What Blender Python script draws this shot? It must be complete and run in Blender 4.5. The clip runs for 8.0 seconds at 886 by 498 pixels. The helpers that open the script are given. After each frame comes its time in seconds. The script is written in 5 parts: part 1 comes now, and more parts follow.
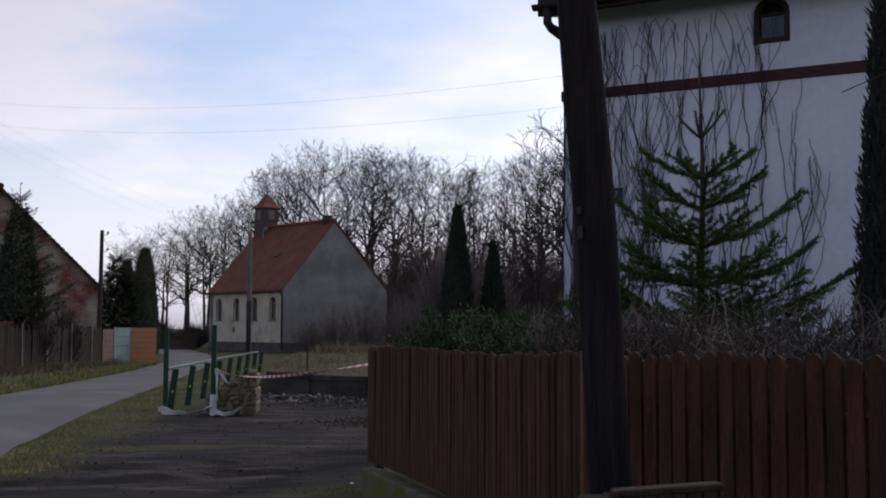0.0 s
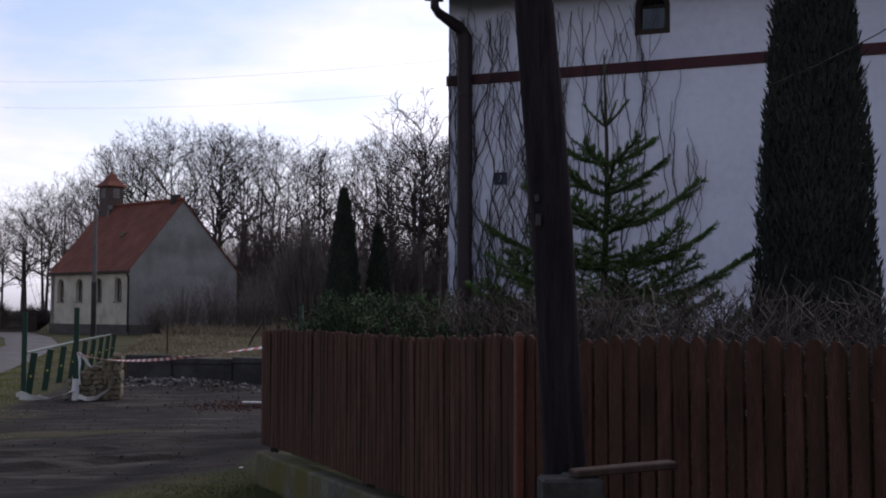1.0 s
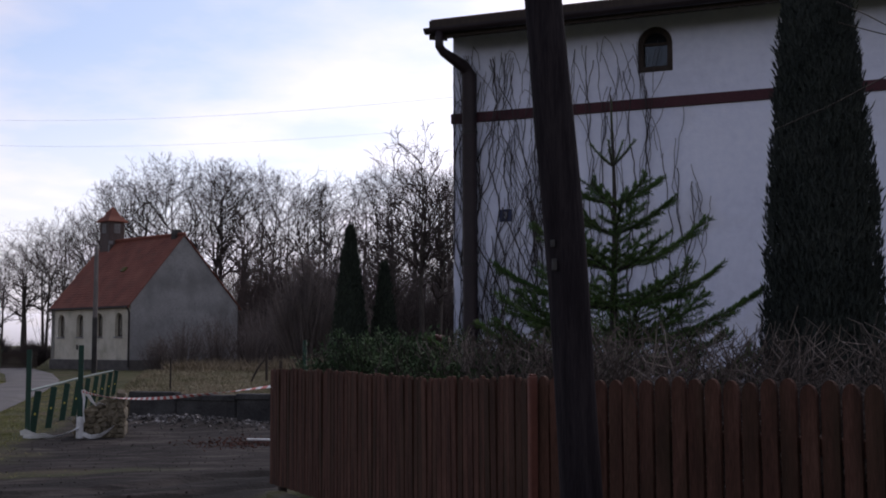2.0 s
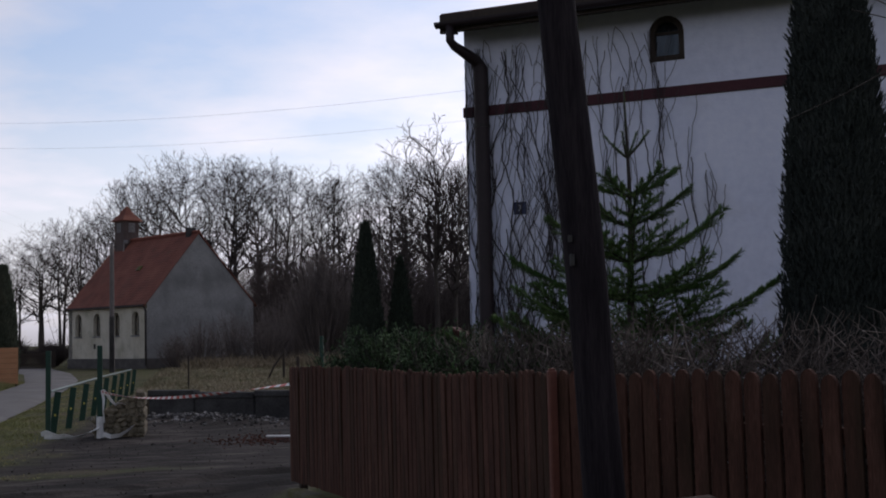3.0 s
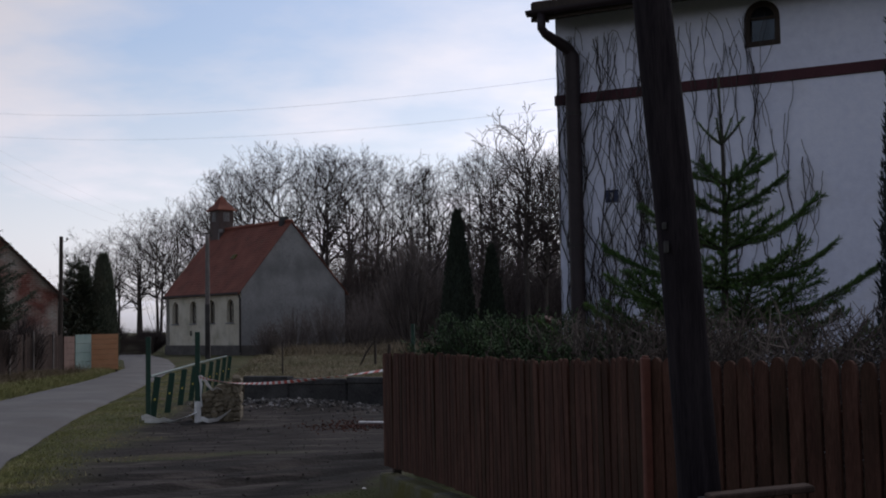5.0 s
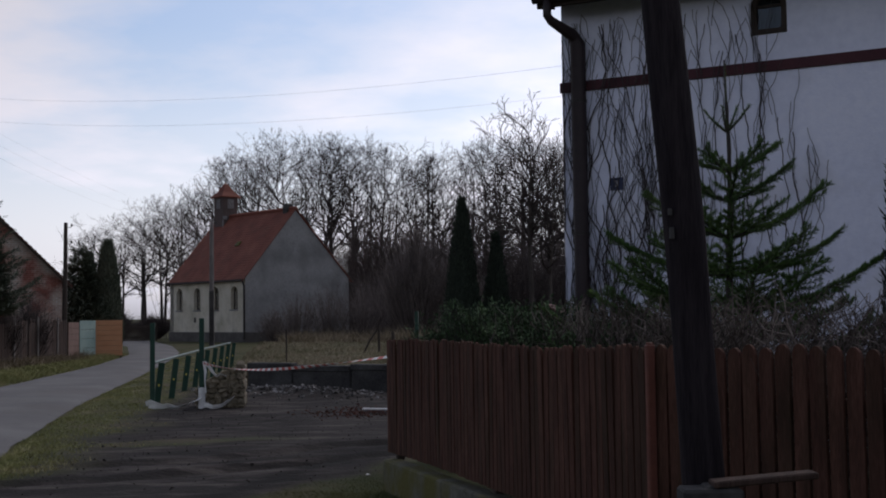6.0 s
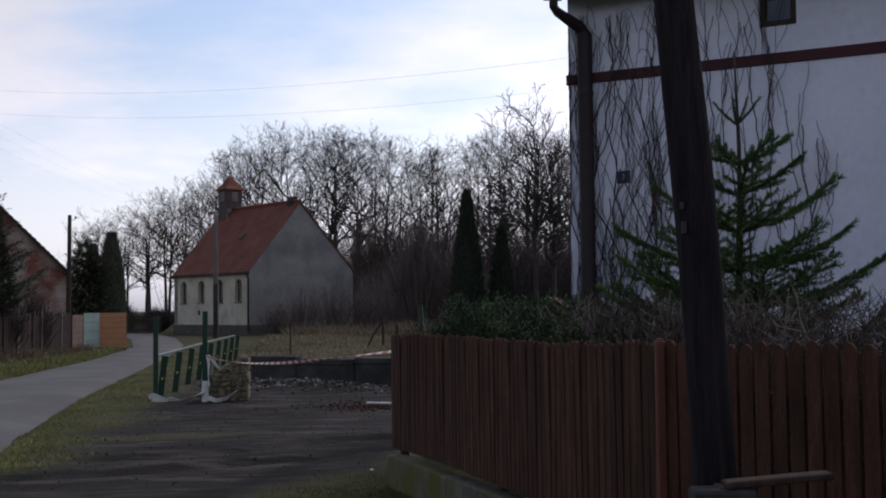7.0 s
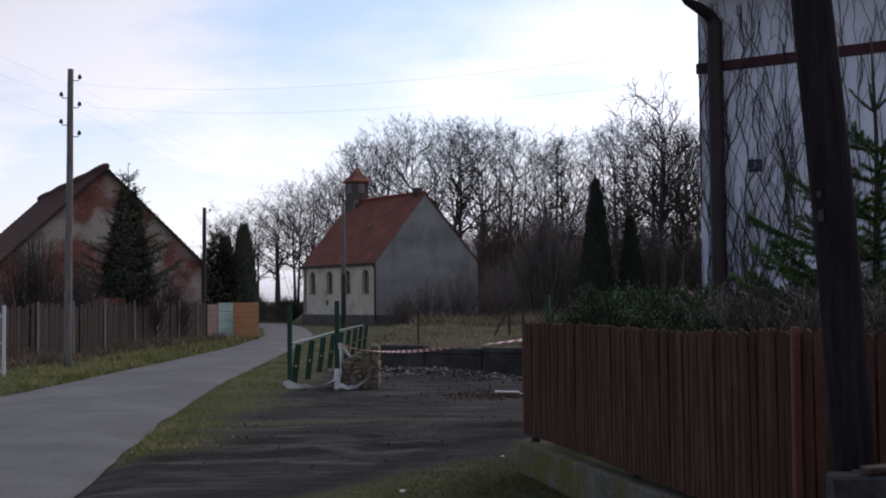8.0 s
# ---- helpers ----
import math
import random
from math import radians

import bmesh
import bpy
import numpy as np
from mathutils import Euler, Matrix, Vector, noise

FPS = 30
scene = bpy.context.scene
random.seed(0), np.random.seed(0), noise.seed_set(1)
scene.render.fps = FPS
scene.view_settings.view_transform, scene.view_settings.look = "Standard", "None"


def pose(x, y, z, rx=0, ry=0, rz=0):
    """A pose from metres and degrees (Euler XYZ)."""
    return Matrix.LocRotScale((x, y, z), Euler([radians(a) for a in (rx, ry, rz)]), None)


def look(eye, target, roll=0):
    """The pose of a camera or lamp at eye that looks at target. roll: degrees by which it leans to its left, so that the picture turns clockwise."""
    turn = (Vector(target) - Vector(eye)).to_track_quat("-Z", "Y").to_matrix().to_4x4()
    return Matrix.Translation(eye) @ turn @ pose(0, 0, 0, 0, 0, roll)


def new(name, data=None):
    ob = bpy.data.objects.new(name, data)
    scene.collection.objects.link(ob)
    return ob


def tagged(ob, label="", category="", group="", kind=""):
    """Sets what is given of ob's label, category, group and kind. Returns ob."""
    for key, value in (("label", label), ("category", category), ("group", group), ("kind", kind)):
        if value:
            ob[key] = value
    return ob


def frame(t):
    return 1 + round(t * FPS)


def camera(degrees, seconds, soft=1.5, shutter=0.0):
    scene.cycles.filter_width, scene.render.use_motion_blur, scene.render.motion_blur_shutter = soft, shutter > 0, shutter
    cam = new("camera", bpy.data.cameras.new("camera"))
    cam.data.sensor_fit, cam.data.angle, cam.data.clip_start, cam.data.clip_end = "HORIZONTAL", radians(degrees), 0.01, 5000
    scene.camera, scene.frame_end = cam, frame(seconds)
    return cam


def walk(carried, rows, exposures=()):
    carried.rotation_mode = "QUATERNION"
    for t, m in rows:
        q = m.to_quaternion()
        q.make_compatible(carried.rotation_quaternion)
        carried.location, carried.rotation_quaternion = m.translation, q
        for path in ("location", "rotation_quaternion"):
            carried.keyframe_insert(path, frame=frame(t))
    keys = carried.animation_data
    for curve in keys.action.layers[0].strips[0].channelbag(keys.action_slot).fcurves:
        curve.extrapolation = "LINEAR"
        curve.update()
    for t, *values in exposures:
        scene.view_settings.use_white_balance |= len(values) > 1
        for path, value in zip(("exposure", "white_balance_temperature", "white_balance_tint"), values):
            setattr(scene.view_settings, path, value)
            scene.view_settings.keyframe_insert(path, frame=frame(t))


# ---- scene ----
cam = camera(41.5, 8.0, soft=1.9)
# seconds, eye, target and lean of the hand-held camera
PATH = [
    (0, (0.814, 0.431, 1.594), (0.999, 2.417, 1.732), 0.3),
    (0.5, (0.574, 0.599, 1.641), (0.887, 2.572, 1.732), 2.2),
    (1, (0.337, 0.458, 1.609), (0.783, 2.405, 1.716), 0.2),
    (1.5, (0.27, 0.42, 1.634), (0.726, 2.36, 1.798), 0.2),
    (3, (0.233, 0.409, 1.684), (0.656, 2.358, 1.833), -1.3),
    (3.5, (0.258, 0.442, 1.692), (0.689, 2.39, 1.829), -1.4),
    (4, (0.247, 0.401, 1.684), (0.653, 2.354, 1.824), -1.3),
    (4.5, (0.214, 0.357, 1.678), (0.585, 2.316, 1.839), -1.3),
    (5, (0.201, 0.348, 1.672), (0.473, 2.325, 1.805), -1.0),
    (6.5, (0.196, 0.362, 1.658), (0.461, 2.341, 1.767), -0.7),
    (7, (0.203, 0.469, 1.672), (0.461, 2.45, 1.773), -0.6),
    (7.5, (0.173, 0.443, 1.67), (0.369, 2.431, 1.767), 0.2),
    (8, (0.123, 0.297, 1.658), (0.17, 2.294, 1.745), -0.5),
]
walk(cam, [(t, look(eye, target, roll)) for t, eye, target, roll in PATH], ((0, 0.15, 6420, 17), (0.5, 0.12, 6450, 18), (1, 0.3, 6450, 20), (1.5, 0.33, 6480, 22), (3, 0.03, 6520, 16), (3.5, -0.02, 6540, 16), (4.5, -0.08, 6550, 15),
          (5, -0.05, 6500, 14), (6.5, 0.08, 6450, 15), (7, 0.17, 6430, 15), (7.5, 0.22, 6380, 15), (8, 0.35, 6360, 15)))

# ---------------------------------------------------------------- world and sun
SUN_AZ, SUN_EL = radians(36), radians(47)
world = bpy.data.worlds.new("world")
scene.world = world
world.use_nodes = True
wn, wl = world.node_tree.nodes, world.node_tree.links
wn.clear()
w_out = wn.new("ShaderNodeOutputWorld")
w_bg = wn.new("ShaderNodeBackground")
w_sky = wn.new("ShaderNodeTexSky")
w_sky.sky_type, w_sky.sun_disc = "NISHITA", False
w_sky.sun_elevation, w_sky.sun_rotation = SUN_EL, SUN_AZ
w_sky.air_density, w_sky.dust_density, w_sky.ozone_density = 1.0, 1.6, 2.0
w_tc = wn.new("ShaderNodeTexCoord")
w_sep = wn.new("ShaderNodeSeparateXYZ")
wl.new(w_tc.outputs["Generated"], w_sep.inputs[0])
w_z = wn.new("ShaderNodeMath")
w_z.operation = "MAXIMUM"
w_z.inputs[1].default_value = 0.0
wl.new(w_sep.outputs[2], w_z.inputs[0])
w_z2 = wn.new("ShaderNodeMath")
w_z2.inputs[1].default_value = 0.16
wl.new(w_z.outputs[0], w_z2.inputs[0])
w_div = wn.new("ShaderNodeVectorMath")
w_div.operation = "DIVIDE"
w_cmb = wn.new("ShaderNodeCombineXYZ")
for k in range(3):
    wl.new(w_z2.outputs[0], w_cmb.inputs[k])
wl.new(w_tc.outputs["Generated"], w_div.inputs[0])
wl.new(w_cmb.outputs[0], w_div.inputs[1])
w_noise = wn.new("ShaderNodeTexNoise")
w_noise.inputs["Scale"].default_value = 1.15
w_noise.inputs["Detail"].default_value = 7
w_noise.inputs["Roughness"].default_value = 0.52
wl.new(w_div.outputs[0], w_noise.inputs["Vector"])
w_ramp = wn.new("ShaderNodeValToRGB")
w_ramp.color_ramp.elements[0].position, w_ramp.color_ramp.elements[1].position = 0.37, 0.58
wl.new(w_noise.outputs[0], w_ramp.inputs[0])
w_bw = wn.new("ShaderNodeRGBToBW")
wl.new(w_sky.outputs[0], w_bw.inputs[0])
w_gain = wn.new("ShaderNodeVectorMath")
w_gain.operation = "MULTIPLY"
w_gain.inputs[1].default_value = (1.30, 1.31, 1.43)
wl.new(w_bw.outputs[0], w_gain.inputs[0])
w_haze = wn.new("ShaderNodeMapRange")
w_haze.inputs[1].default_value, w_haze.inputs[2].default_value = 0.0, 0.24
w_haze.inputs[3].default_value, w_haze.inputs[4].default_value = 0.95, 0.0
wl.new(w_z.outputs[0], w_haze.inputs[0])
w_most = wn.new("ShaderNodeMath")
w_most.operation = "MAXIMUM"
wl.new(w_ramp.outputs[0], w_most.inputs[0]), wl.new(w_haze.outputs[0], w_most.inputs[1])
w_mix = wn.new("ShaderNodeMixRGB")
wl.new(w_most.outputs[0], w_mix.inputs[0])
wl.new(w_sky.outputs[0], w_mix.inputs[1])
wl.new(w_gain.outputs[0], w_mix.inputs[2])
wl.new(w_mix.outputs[0], w_bg.inputs[0])
w_bg.inputs[1].default_value = 0.115
wl.new(w_bg.outputs[0], w_out.inputs[0])

sun = new("sun", bpy.data.lights.new("sun", "SUN"))
sun.data.energy, sun.data.angle, sun.data.color = 0.5, radians(14), (1.0, 0.95, 0.88)
sun_way = Vector((math.sin(SUN_AZ) * math.cos(SUN_EL), math.cos(SUN_AZ) * math.cos(SUN_EL), math.sin(SUN_EL)))
sun.matrix_world = look(sun_way * 60, (0, 0, 0))


# ---------------------------------------------------------------- materials
def surf(name, colours, scale=3.0, fine=40.0, rough=0.85, bump=0.15, bump_scale=None, metal=0.0, vary=0.0,
         stretch=(1, 1, 1), spots=None, space="Object", spec=0.3):
    """A surface in two or three tones: broad patches, fine grain, relief, optional stains, and a change from piece to piece."""
    m = bpy.data.materials.new(name)
    m.use_nodes = True
    n, l = m.node_tree.nodes, m.node_tree.links
    b = n["Principled BSDF"]
    b.inputs["Roughness"].default_value, b.inputs["Metallic"].default_value = rough, metal
    b.inputs["Specular IOR Level"].default_value = spec
    tc, mp = n.new("ShaderNodeTexCoord"), n.new("ShaderNodeMapping")
    mp.inputs["Scale"].default_value = stretch
    l.new(tc.outputs[space], mp.inputs[0])
    own = None
    if vary:
        own, far = n.new("ShaderNodeObjectInfo"), n.new("ShaderNodeMath")
        far.operation = "MULTIPLY"
        far.inputs[1].default_value = 53.0
        l.new(own.outputs["Random"], far.inputs[0]), l.new(far.outputs[0], mp.inputs["Location"])
    broad = n.new("ShaderNodeTexNoise")
    broad.inputs["Scale"].default_value, broad.inputs["Detail"].default_value = scale, 6
    l.new(mp.outputs[0], broad.inputs["Vector"])
    grain = n.new("ShaderNodeTexNoise")
    grain.inputs["Scale"].default_value, grain.inputs["Detail"].default_value = fine, 5
    l.new(mp.outputs[0], grain.inputs["Vector"])
    mixv = n.new("ShaderNodeMixRGB")
    mixv.inputs[0].default_value = 0.4
    l.new(broad.outputs[0], mixv.inputs[1]), l.new(grain.outputs[0], mixv.inputs[2])
    ramp = n.new("ShaderNodeValToRGB")
    el = ramp.color_ramp.elements
    el[0].position, el[1].position = 0.36, 0.64
    while len(el) < len(colours):
        el.new(0.5)
    for k, c in enumerate(colours):
        el[k].position = 0.36 + 0.28 * k / max(1, len(colours) - 1)
        el[k].color = (*c, 1)
    l.new(mixv.outputs[0], ramp.inputs[0])
    out = ramp.outputs[0]
    if spots:
        colour, s_scale, low, high = spots
        sn, sr = n.new("ShaderNodeTexNoise"), n.new("ShaderNodeValToRGB")
        sn.inputs["Scale"].default_value, sn.inputs["Detail"].default_value = s_scale, 8
        sr.color_ramp.elements[0].position, sr.color_ramp.elements[1].position = low, high
        l.new((mp if vary else tc).outputs[0 if vary else space], sn.inputs["Vector"]), l.new(sn.outputs[0], sr.inputs[0])
        sm = n.new("ShaderNodeMixRGB")
        sm.inputs[2].default_value = (*colour, 1)
        l.new(sr.outputs[0], sm.inputs[0]), l.new(out, sm.inputs[1])
        out = sm.outputs[0]
    if vary:
        inf, hsv, ma = own, n.new("ShaderNodeHueSaturation"), n.new("ShaderNodeMath")
        ma.operation = "MULTIPLY_ADD"
        ma.inputs[1].default_value, ma.inputs[2].default_value = 2 * vary, 1 - vary
        l.new(inf.outputs["Random"], ma.inputs[0]), l.new(ma.outputs[0], hsv.inputs["Value"]), l.new(out, hsv.inputs["Color"])
        out = hsv.outputs[0]
    l.new(out, b.inputs["Base Color"])
    if bump:
        bn, bu = n.new("ShaderNodeTexNoise"), n.new("ShaderNodeBump")
        bn.inputs["Scale"].default_value, bn.inputs["Detail"].default_value = bump_scale or fine, 6
        bu.inputs["Strength"].default_value, bu.inputs["Distance"].default_value = bump, 0.02
        l.new(mp.outputs[0], bn.inputs["Vector"]), l.new(bn.outputs[0], bu.inputs["Height"]), l.new(bu.outputs[0], b.inputs["Normal"])
    return m


def islands(m, amount=0.3):
    """Lets each leaf or clump of a joined mesh differ in tone."""
    n, l = m.node_tree.nodes, m.node_tree.links
    b = n["Principled BSDF"]
    src = b.inputs["Base Color"].links[0].from_socket
    ge, hsv, ma = n.new("ShaderNodeNewGeometry"), n.new("ShaderNodeHueSaturation"), n.new("ShaderNodeMath")
    ma.operation = "MULTIPLY_ADD"
    ma.inputs[1].default_value, ma.inputs[2].default_value = 2 * amount, 1 - amount
    l.new(ge.outputs["Random Per Island"], ma.inputs[0]), l.new(ma.outputs[0], hsv.inputs["Value"])
    l.new(src, hsv.inputs["Color"]), l.new(hsv.outputs[0], b.inputs["Base Color"])
    return m


M_ASPHALT = surf("asphalt", [(0.078, 0.077, 0.077), (0.11, 0.108, 0.107), (0.145, 0.142, 0.139)], 0.6, 30, 0.85, 0.25, 90,
                 spots=((0.08, 0.075, 0.07), 0.35, 0.5, 0.75))
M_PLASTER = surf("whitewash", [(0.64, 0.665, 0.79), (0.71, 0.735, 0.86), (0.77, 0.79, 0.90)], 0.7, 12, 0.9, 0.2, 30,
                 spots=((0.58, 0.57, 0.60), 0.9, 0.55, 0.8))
M_BAND = surf("band_paint", [(0.055, 0.02, 0.026), (0.085, 0.03, 0.036)], 3, 30, 0.8, 0.1)
M_DARKWOOD = surf("dark_wood", [(0.03, 0.022, 0.018), (0.055, 0.04, 0.03)], 3, 40, 0.75, 0.3, 25, stretch=(8, 8, 1))
M_POLEWOOD = surf("tarred_pole_wood", [(0.012, 0.0098, 0.0115), (0.021, 0.017, 0.0195), (0.033, 0.027, 0.029)], 5, 30, 0.95, 0.5, 14,
                  stretch=(6, 6, 0.5), spec=0.1)
M_PICKET = surf("brown_stained_picket", [(0.042, 0.0195, 0.0138), (0.075, 0.034, 0.0235), (0.112, 0.054, 0.039)], 3, 26, 0.85, 0.35, 20, vary=0.17,
                stretch=(5, 5, 0.7), spots=((0.030, 0.023, 0.013), 1.1, 0.46, 0.86), spec=0.15)
M_POSTPAINT = surf("red_brown_post", [(0.11, 0.038, 0.027), (0.155, 0.056, 0.038)], 3, 30, 0.6, 0.2)
M_CONCRETE = surf("old_concrete", [(0.07, 0.068, 0.055), (0.12, 0.115, 0.095), (0.17, 0.165, 0.14)], 2, 24, 0.92, 0.5, 22,
                  spots=((0.095, 0.088, 0.022), 2.2, 0.38, 0.60))
M_DARKCONC = surf("soot_dark_concrete", [(0.028, 0.027, 0.0265), (0.052, 0.050, 0.048), (0.08, 0.077, 0.074)], 2, 20, 0.95, 0.5, 14)
M_STONE = surf("field_stone", [(0.10, 0.083, 0.055), (0.17, 0.143, 0.096), (0.25, 0.215, 0.16)], 5, 22, 0.9, 0.6, 14, vary=0.25)
M_MORTAR = surf("mortar", [(0.11, 0.092, 0.06), (0.18, 0.155, 0.105)], 4, 30, 0.95, 0.4)
M_ROOF = surf("clay_roof_tile", [(0.125, 0.040, 0.027), (0.18, 0.060, 0.040), (0.21, 0.08, 0.052)], 1.0, 14, 0.85, 0.2, 20,
              spots=((0.12, 0.05, 0.035), 0.8, 0.5, 0.8))
M_OLDROOF = surf("weathered_dark_tile", [(0.05, 0.022, 0.018), (0.085, 0.035, 0.027), (0.10, 0.05, 0.04)], 1.0, 12, 0.9, 0.5, 16)
M_CHURCH = surf("cream_render", [(0.46, 0.42, 0.33), (0.57, 0.53, 0.43), (0.62, 0.58, 0.49)], 0.8, 8, 0.95, 0.15, 16,
                spots=((0.33, 0.31, 0.23), 1.1, 0.5, 0.8))
M_GABLE = surf("grey_cement_render", [(0.20, 0.20, 0.20), (0.265, 0.265, 0.262), (0.31, 0.31, 0.305)], 0.5, 6, 0.95, 0.15, 16,
               spots=((0.14, 0.14, 0.14), 0.45, 0.45, 0.75))
M_PLINTH = surf("stone_plinth", [(0.075, 0.07, 0.065), (0.13, 0.12, 0.11)], 2, 10, 0.95, 0.5, 8)
M_SLATE = surf("tower_cladding", [(0.075, 0.055, 0.05), (0.12, 0.09, 0.083)], 2, 12, 0.8, 0.3, stretch=(6, 6, 1))
M_IRON = surf("dark_iron", [(0.025, 0.022, 0.022), (0.045, 0.04, 0.038)], 6, 40, 0.6, 0.1, metal=0.3)
M_GUTTER = surf("brown_gutter_paint", [(0.018, 0.012, 0.014), (0.03, 0.02, 0.023)], 5, 30, 0.5, 0.1)
M_GREEN = surf("green_enamel", [(0.008, 0.038, 0.024), (0.014, 0.055, 0.035)], 5, 30, 0.5, 0.1, spots=((0.06, 0.035, 0.02), 9, 0.6, 0.7))
M_RAILTOP = surf("worn_rail_metal", [(0.09, 0.14, 0.125), (0.17, 0.21, 0.195)], 6, 30, 0.45, 0.1, metal=0.3)
M_WHITE = surf("white_plastic_tape", [(0.62, 0.62, 0.60), (0.75, 0.75, 0.73)], 5, 30, 0.5, 0.1)
M_RED = surf("red_plastic_tape", [(0.48, 0.06, 0.04), (0.55, 0.09, 0.06)], 5, 30, 0.5, 0.1)
M_YELLOW = surf("yellow_mark", [(0.6, 0.5, 0.08), (0.7, 0.6, 0.12)], 9, 30, 0.5, 0.0)
M_BRICKBARN = surf("brick_and_fallen_render", [(0.11, 0.048, 0.038), (0.20, 0.078, 0.058), (0.28, 0.16, 0.13)], 1.3, 9, 0.95, 0.5, 18,
                   spots=((0.36, 0.30, 0.25), 0.55, 0.47, 0.60))
def add_bricks(m, amount=0.55):
    """Mixes mortar joints of real brick size into a surface."""
    n, l = m.node_tree.nodes, m.node_tree.links
    b = n["Principled BSDF"]
    src = b.inputs["Base Color"].links[0].from_socket
    tc, mp, br, mx = n.new("ShaderNodeTexCoord"), n.new("ShaderNodeMapping"), n.new("ShaderNodeTexBrick"), n.new("ShaderNodeMixRGB")
    mp.inputs["Rotation"].default_value = (radians(90), 0, 0)
    br.inputs["Scale"].default_value = 1.0
    br.inputs["Brick Width"].default_value, br.inputs["Row Height"].default_value, br.inputs["Mortar Size"].default_value = 0.26, 0.085, 0.012
    br.inputs["Color1"].default_value, br.inputs["Color2"].default_value, br.inputs["Mortar"].default_value = (0.75, 0.7, 0.7, 1), (1.25, 1.1, 1.05, 1), (1.5, 1.9, 2.1, 1)
    l.new(tc.outputs["Object"], mp.inputs[0]), l.new(mp.outputs[0], br.inputs["Vector"])
    mx.blend_type = "MULTIPLY"
    mx.inputs[0].default_value = amount
    l.new(src, mx.inputs[1]), l.new(br.outputs[0], mx.inputs[2]), l.new(mx.outputs[0], b.inputs["Base Color"])


add_bricks(M_BRICKBARN)
M_OLDPLANK = surf("weathered_plank", [(0.026, 0.0155, 0.012), (0.043, 0.026, 0.020), (0.066, 0.042, 0.033)], 3, 20, 0.9, 0.3, stretch=(5, 5, 0.6), vary=0.35)
M_ORANGE = surf("orange_board", [(0.42, 0.20, 0.10), (0.50, 0.26, 0.14)], 1.5, 18, 0.8, 0.15, stretch=(1, 1, 5))
M_TEAL = surf("faded_teal_paint", [(0.20, 0.29, 0.27), (0.28, 0.36, 0.33)], 2, 18, 0.8, 0.15)
M_RUST = surf("rust_red_board", [(0.22, 0.14, 0.115), (0.31, 0.215, 0.18)], 2, 18, 0.85, 0.2, stretch=(5, 5, 0.6))
M_GREYPOLE = surf("grey_weathered_pole", [(0.11, 0.098, 0.092), (0.17, 0.153, 0.142), (0.24, 0.22, 0.205)], 4, 30, 0.9, 0.3, stretch=(6, 6, 0.5))
M_BARK = surf("bark", [(0.030, 0.025, 0.023), (0.052, 0.044, 0.039), (0.075, 0.063, 0.056)], 3, 20, 0.95, 0.5, 12, stretch=(4, 4, 1), vary=0.25)
M_TWIG = surf("bare_twig", [(0.020, 0.015, 0.0145), (0.040, 0.031, 0.029)], 3, 14, 0.95, 0.0, vary=0.25)
M_BRUSH = islands(surf("undergrowth_twig", [(0.042, 0.033, 0.031), (0.078, 0.062, 0.057)], 3, 14, 0.95, 0.0), 0.35)
M_SHRUB = islands(surf("grey_brown_shrub_twig", [(0.095, 0.078, 0.072), (0.155, 0.13, 0.12)], 1.0, 14, 0.95, 0.0), 0.35)
M_HEDGE = islands(surf("hedge_twig", [(0.040, 0.031, 0.026), (0.082, 0.065, 0.055), (0.20, 0.168, 0.145)], 4, 20, 0.9, 0.0), 0.7)
M_VINE = surf("vine_stem", [(0.040, 0.035, 0.037), (0.078, 0.068, 0.068)], 6, 30, 0.95, 0.2)
M_NEEDLE = islands(surf("spruce_needle", [(0.045, 0.095, 0.03), (0.075, 0.14, 0.042), (0.13, 0.20, 0.06)], 2.5, 12, 0.7, 0.0), 0.4)
M_DARKNEEDLE = islands(surf("dark_conifer", [(0.022, 0.031, 0.022), (0.037, 0.049, 0.034)], 2.5, 12, 0.8, 0.0), 0.4)
M_MIDNEEDLE = islands(surf("weathered_spruce_needle", [(0.062, 0.078, 0.055), (0.095, 0.112, 0.080), (0.14, 0.148, 0.105)], 1.2, 10, 0.85, 0.0), 0.25)
M_GREYNEEDLE = islands(surf("grey_green_conifer", [(0.085, 0.10, 0.077), (0.125, 0.145, 0.11)], 2.5, 12, 0.8, 0.0), 0.4)
M_CYPRESS = islands(surf("cypress_scale_leaf", [(0.016, 0.021, 0.019), (0.027, 0.034, 0.030), (0.044, 0.051, 0.045)], 2, 10, 0.8, 0.0), 0.4)
M_JUNIPER = islands(surf("juniper_leaf", [(0.036, 0.066, 0.033), (0.058, 0.098, 0.047), (0.085, 0.128, 0.062)], 2, 10, 0.9, 0.0, spec=0.1), 0.3)
M_GRASS = islands(surf("verge_grass", [(0.14, 0.15, 0.048), (0.23, 0.23, 0.085), (0.33, 0.29, 0.15)], 0.7, 8, 0.8, 0.0), 0.35)
M_LAWN = islands(surf("lawn_blade", [(0.042, 0.060, 0.013), (0.074, 0.090, 0.022), (0.12, 0.116, 0.040)], 0.7, 8, 0.85, 0.0), 0.2)
M_TUSSOCK = islands(surf("straw_tussock", [(0.12, 0.095, 0.06), (0.20, 0.16, 0.105), (0.26, 0.215, 0.15)], 0.5, 8, 0.9, 0.0), 0.4)
M_DRYGRASS = islands(surf("dry_grass", [(0.11, 0.125, 0.05), (0.26, 0.215, 0.14), (0.34, 0.28, 0.19)], 0.5, 8, 0.9, 0.0), 0.35)
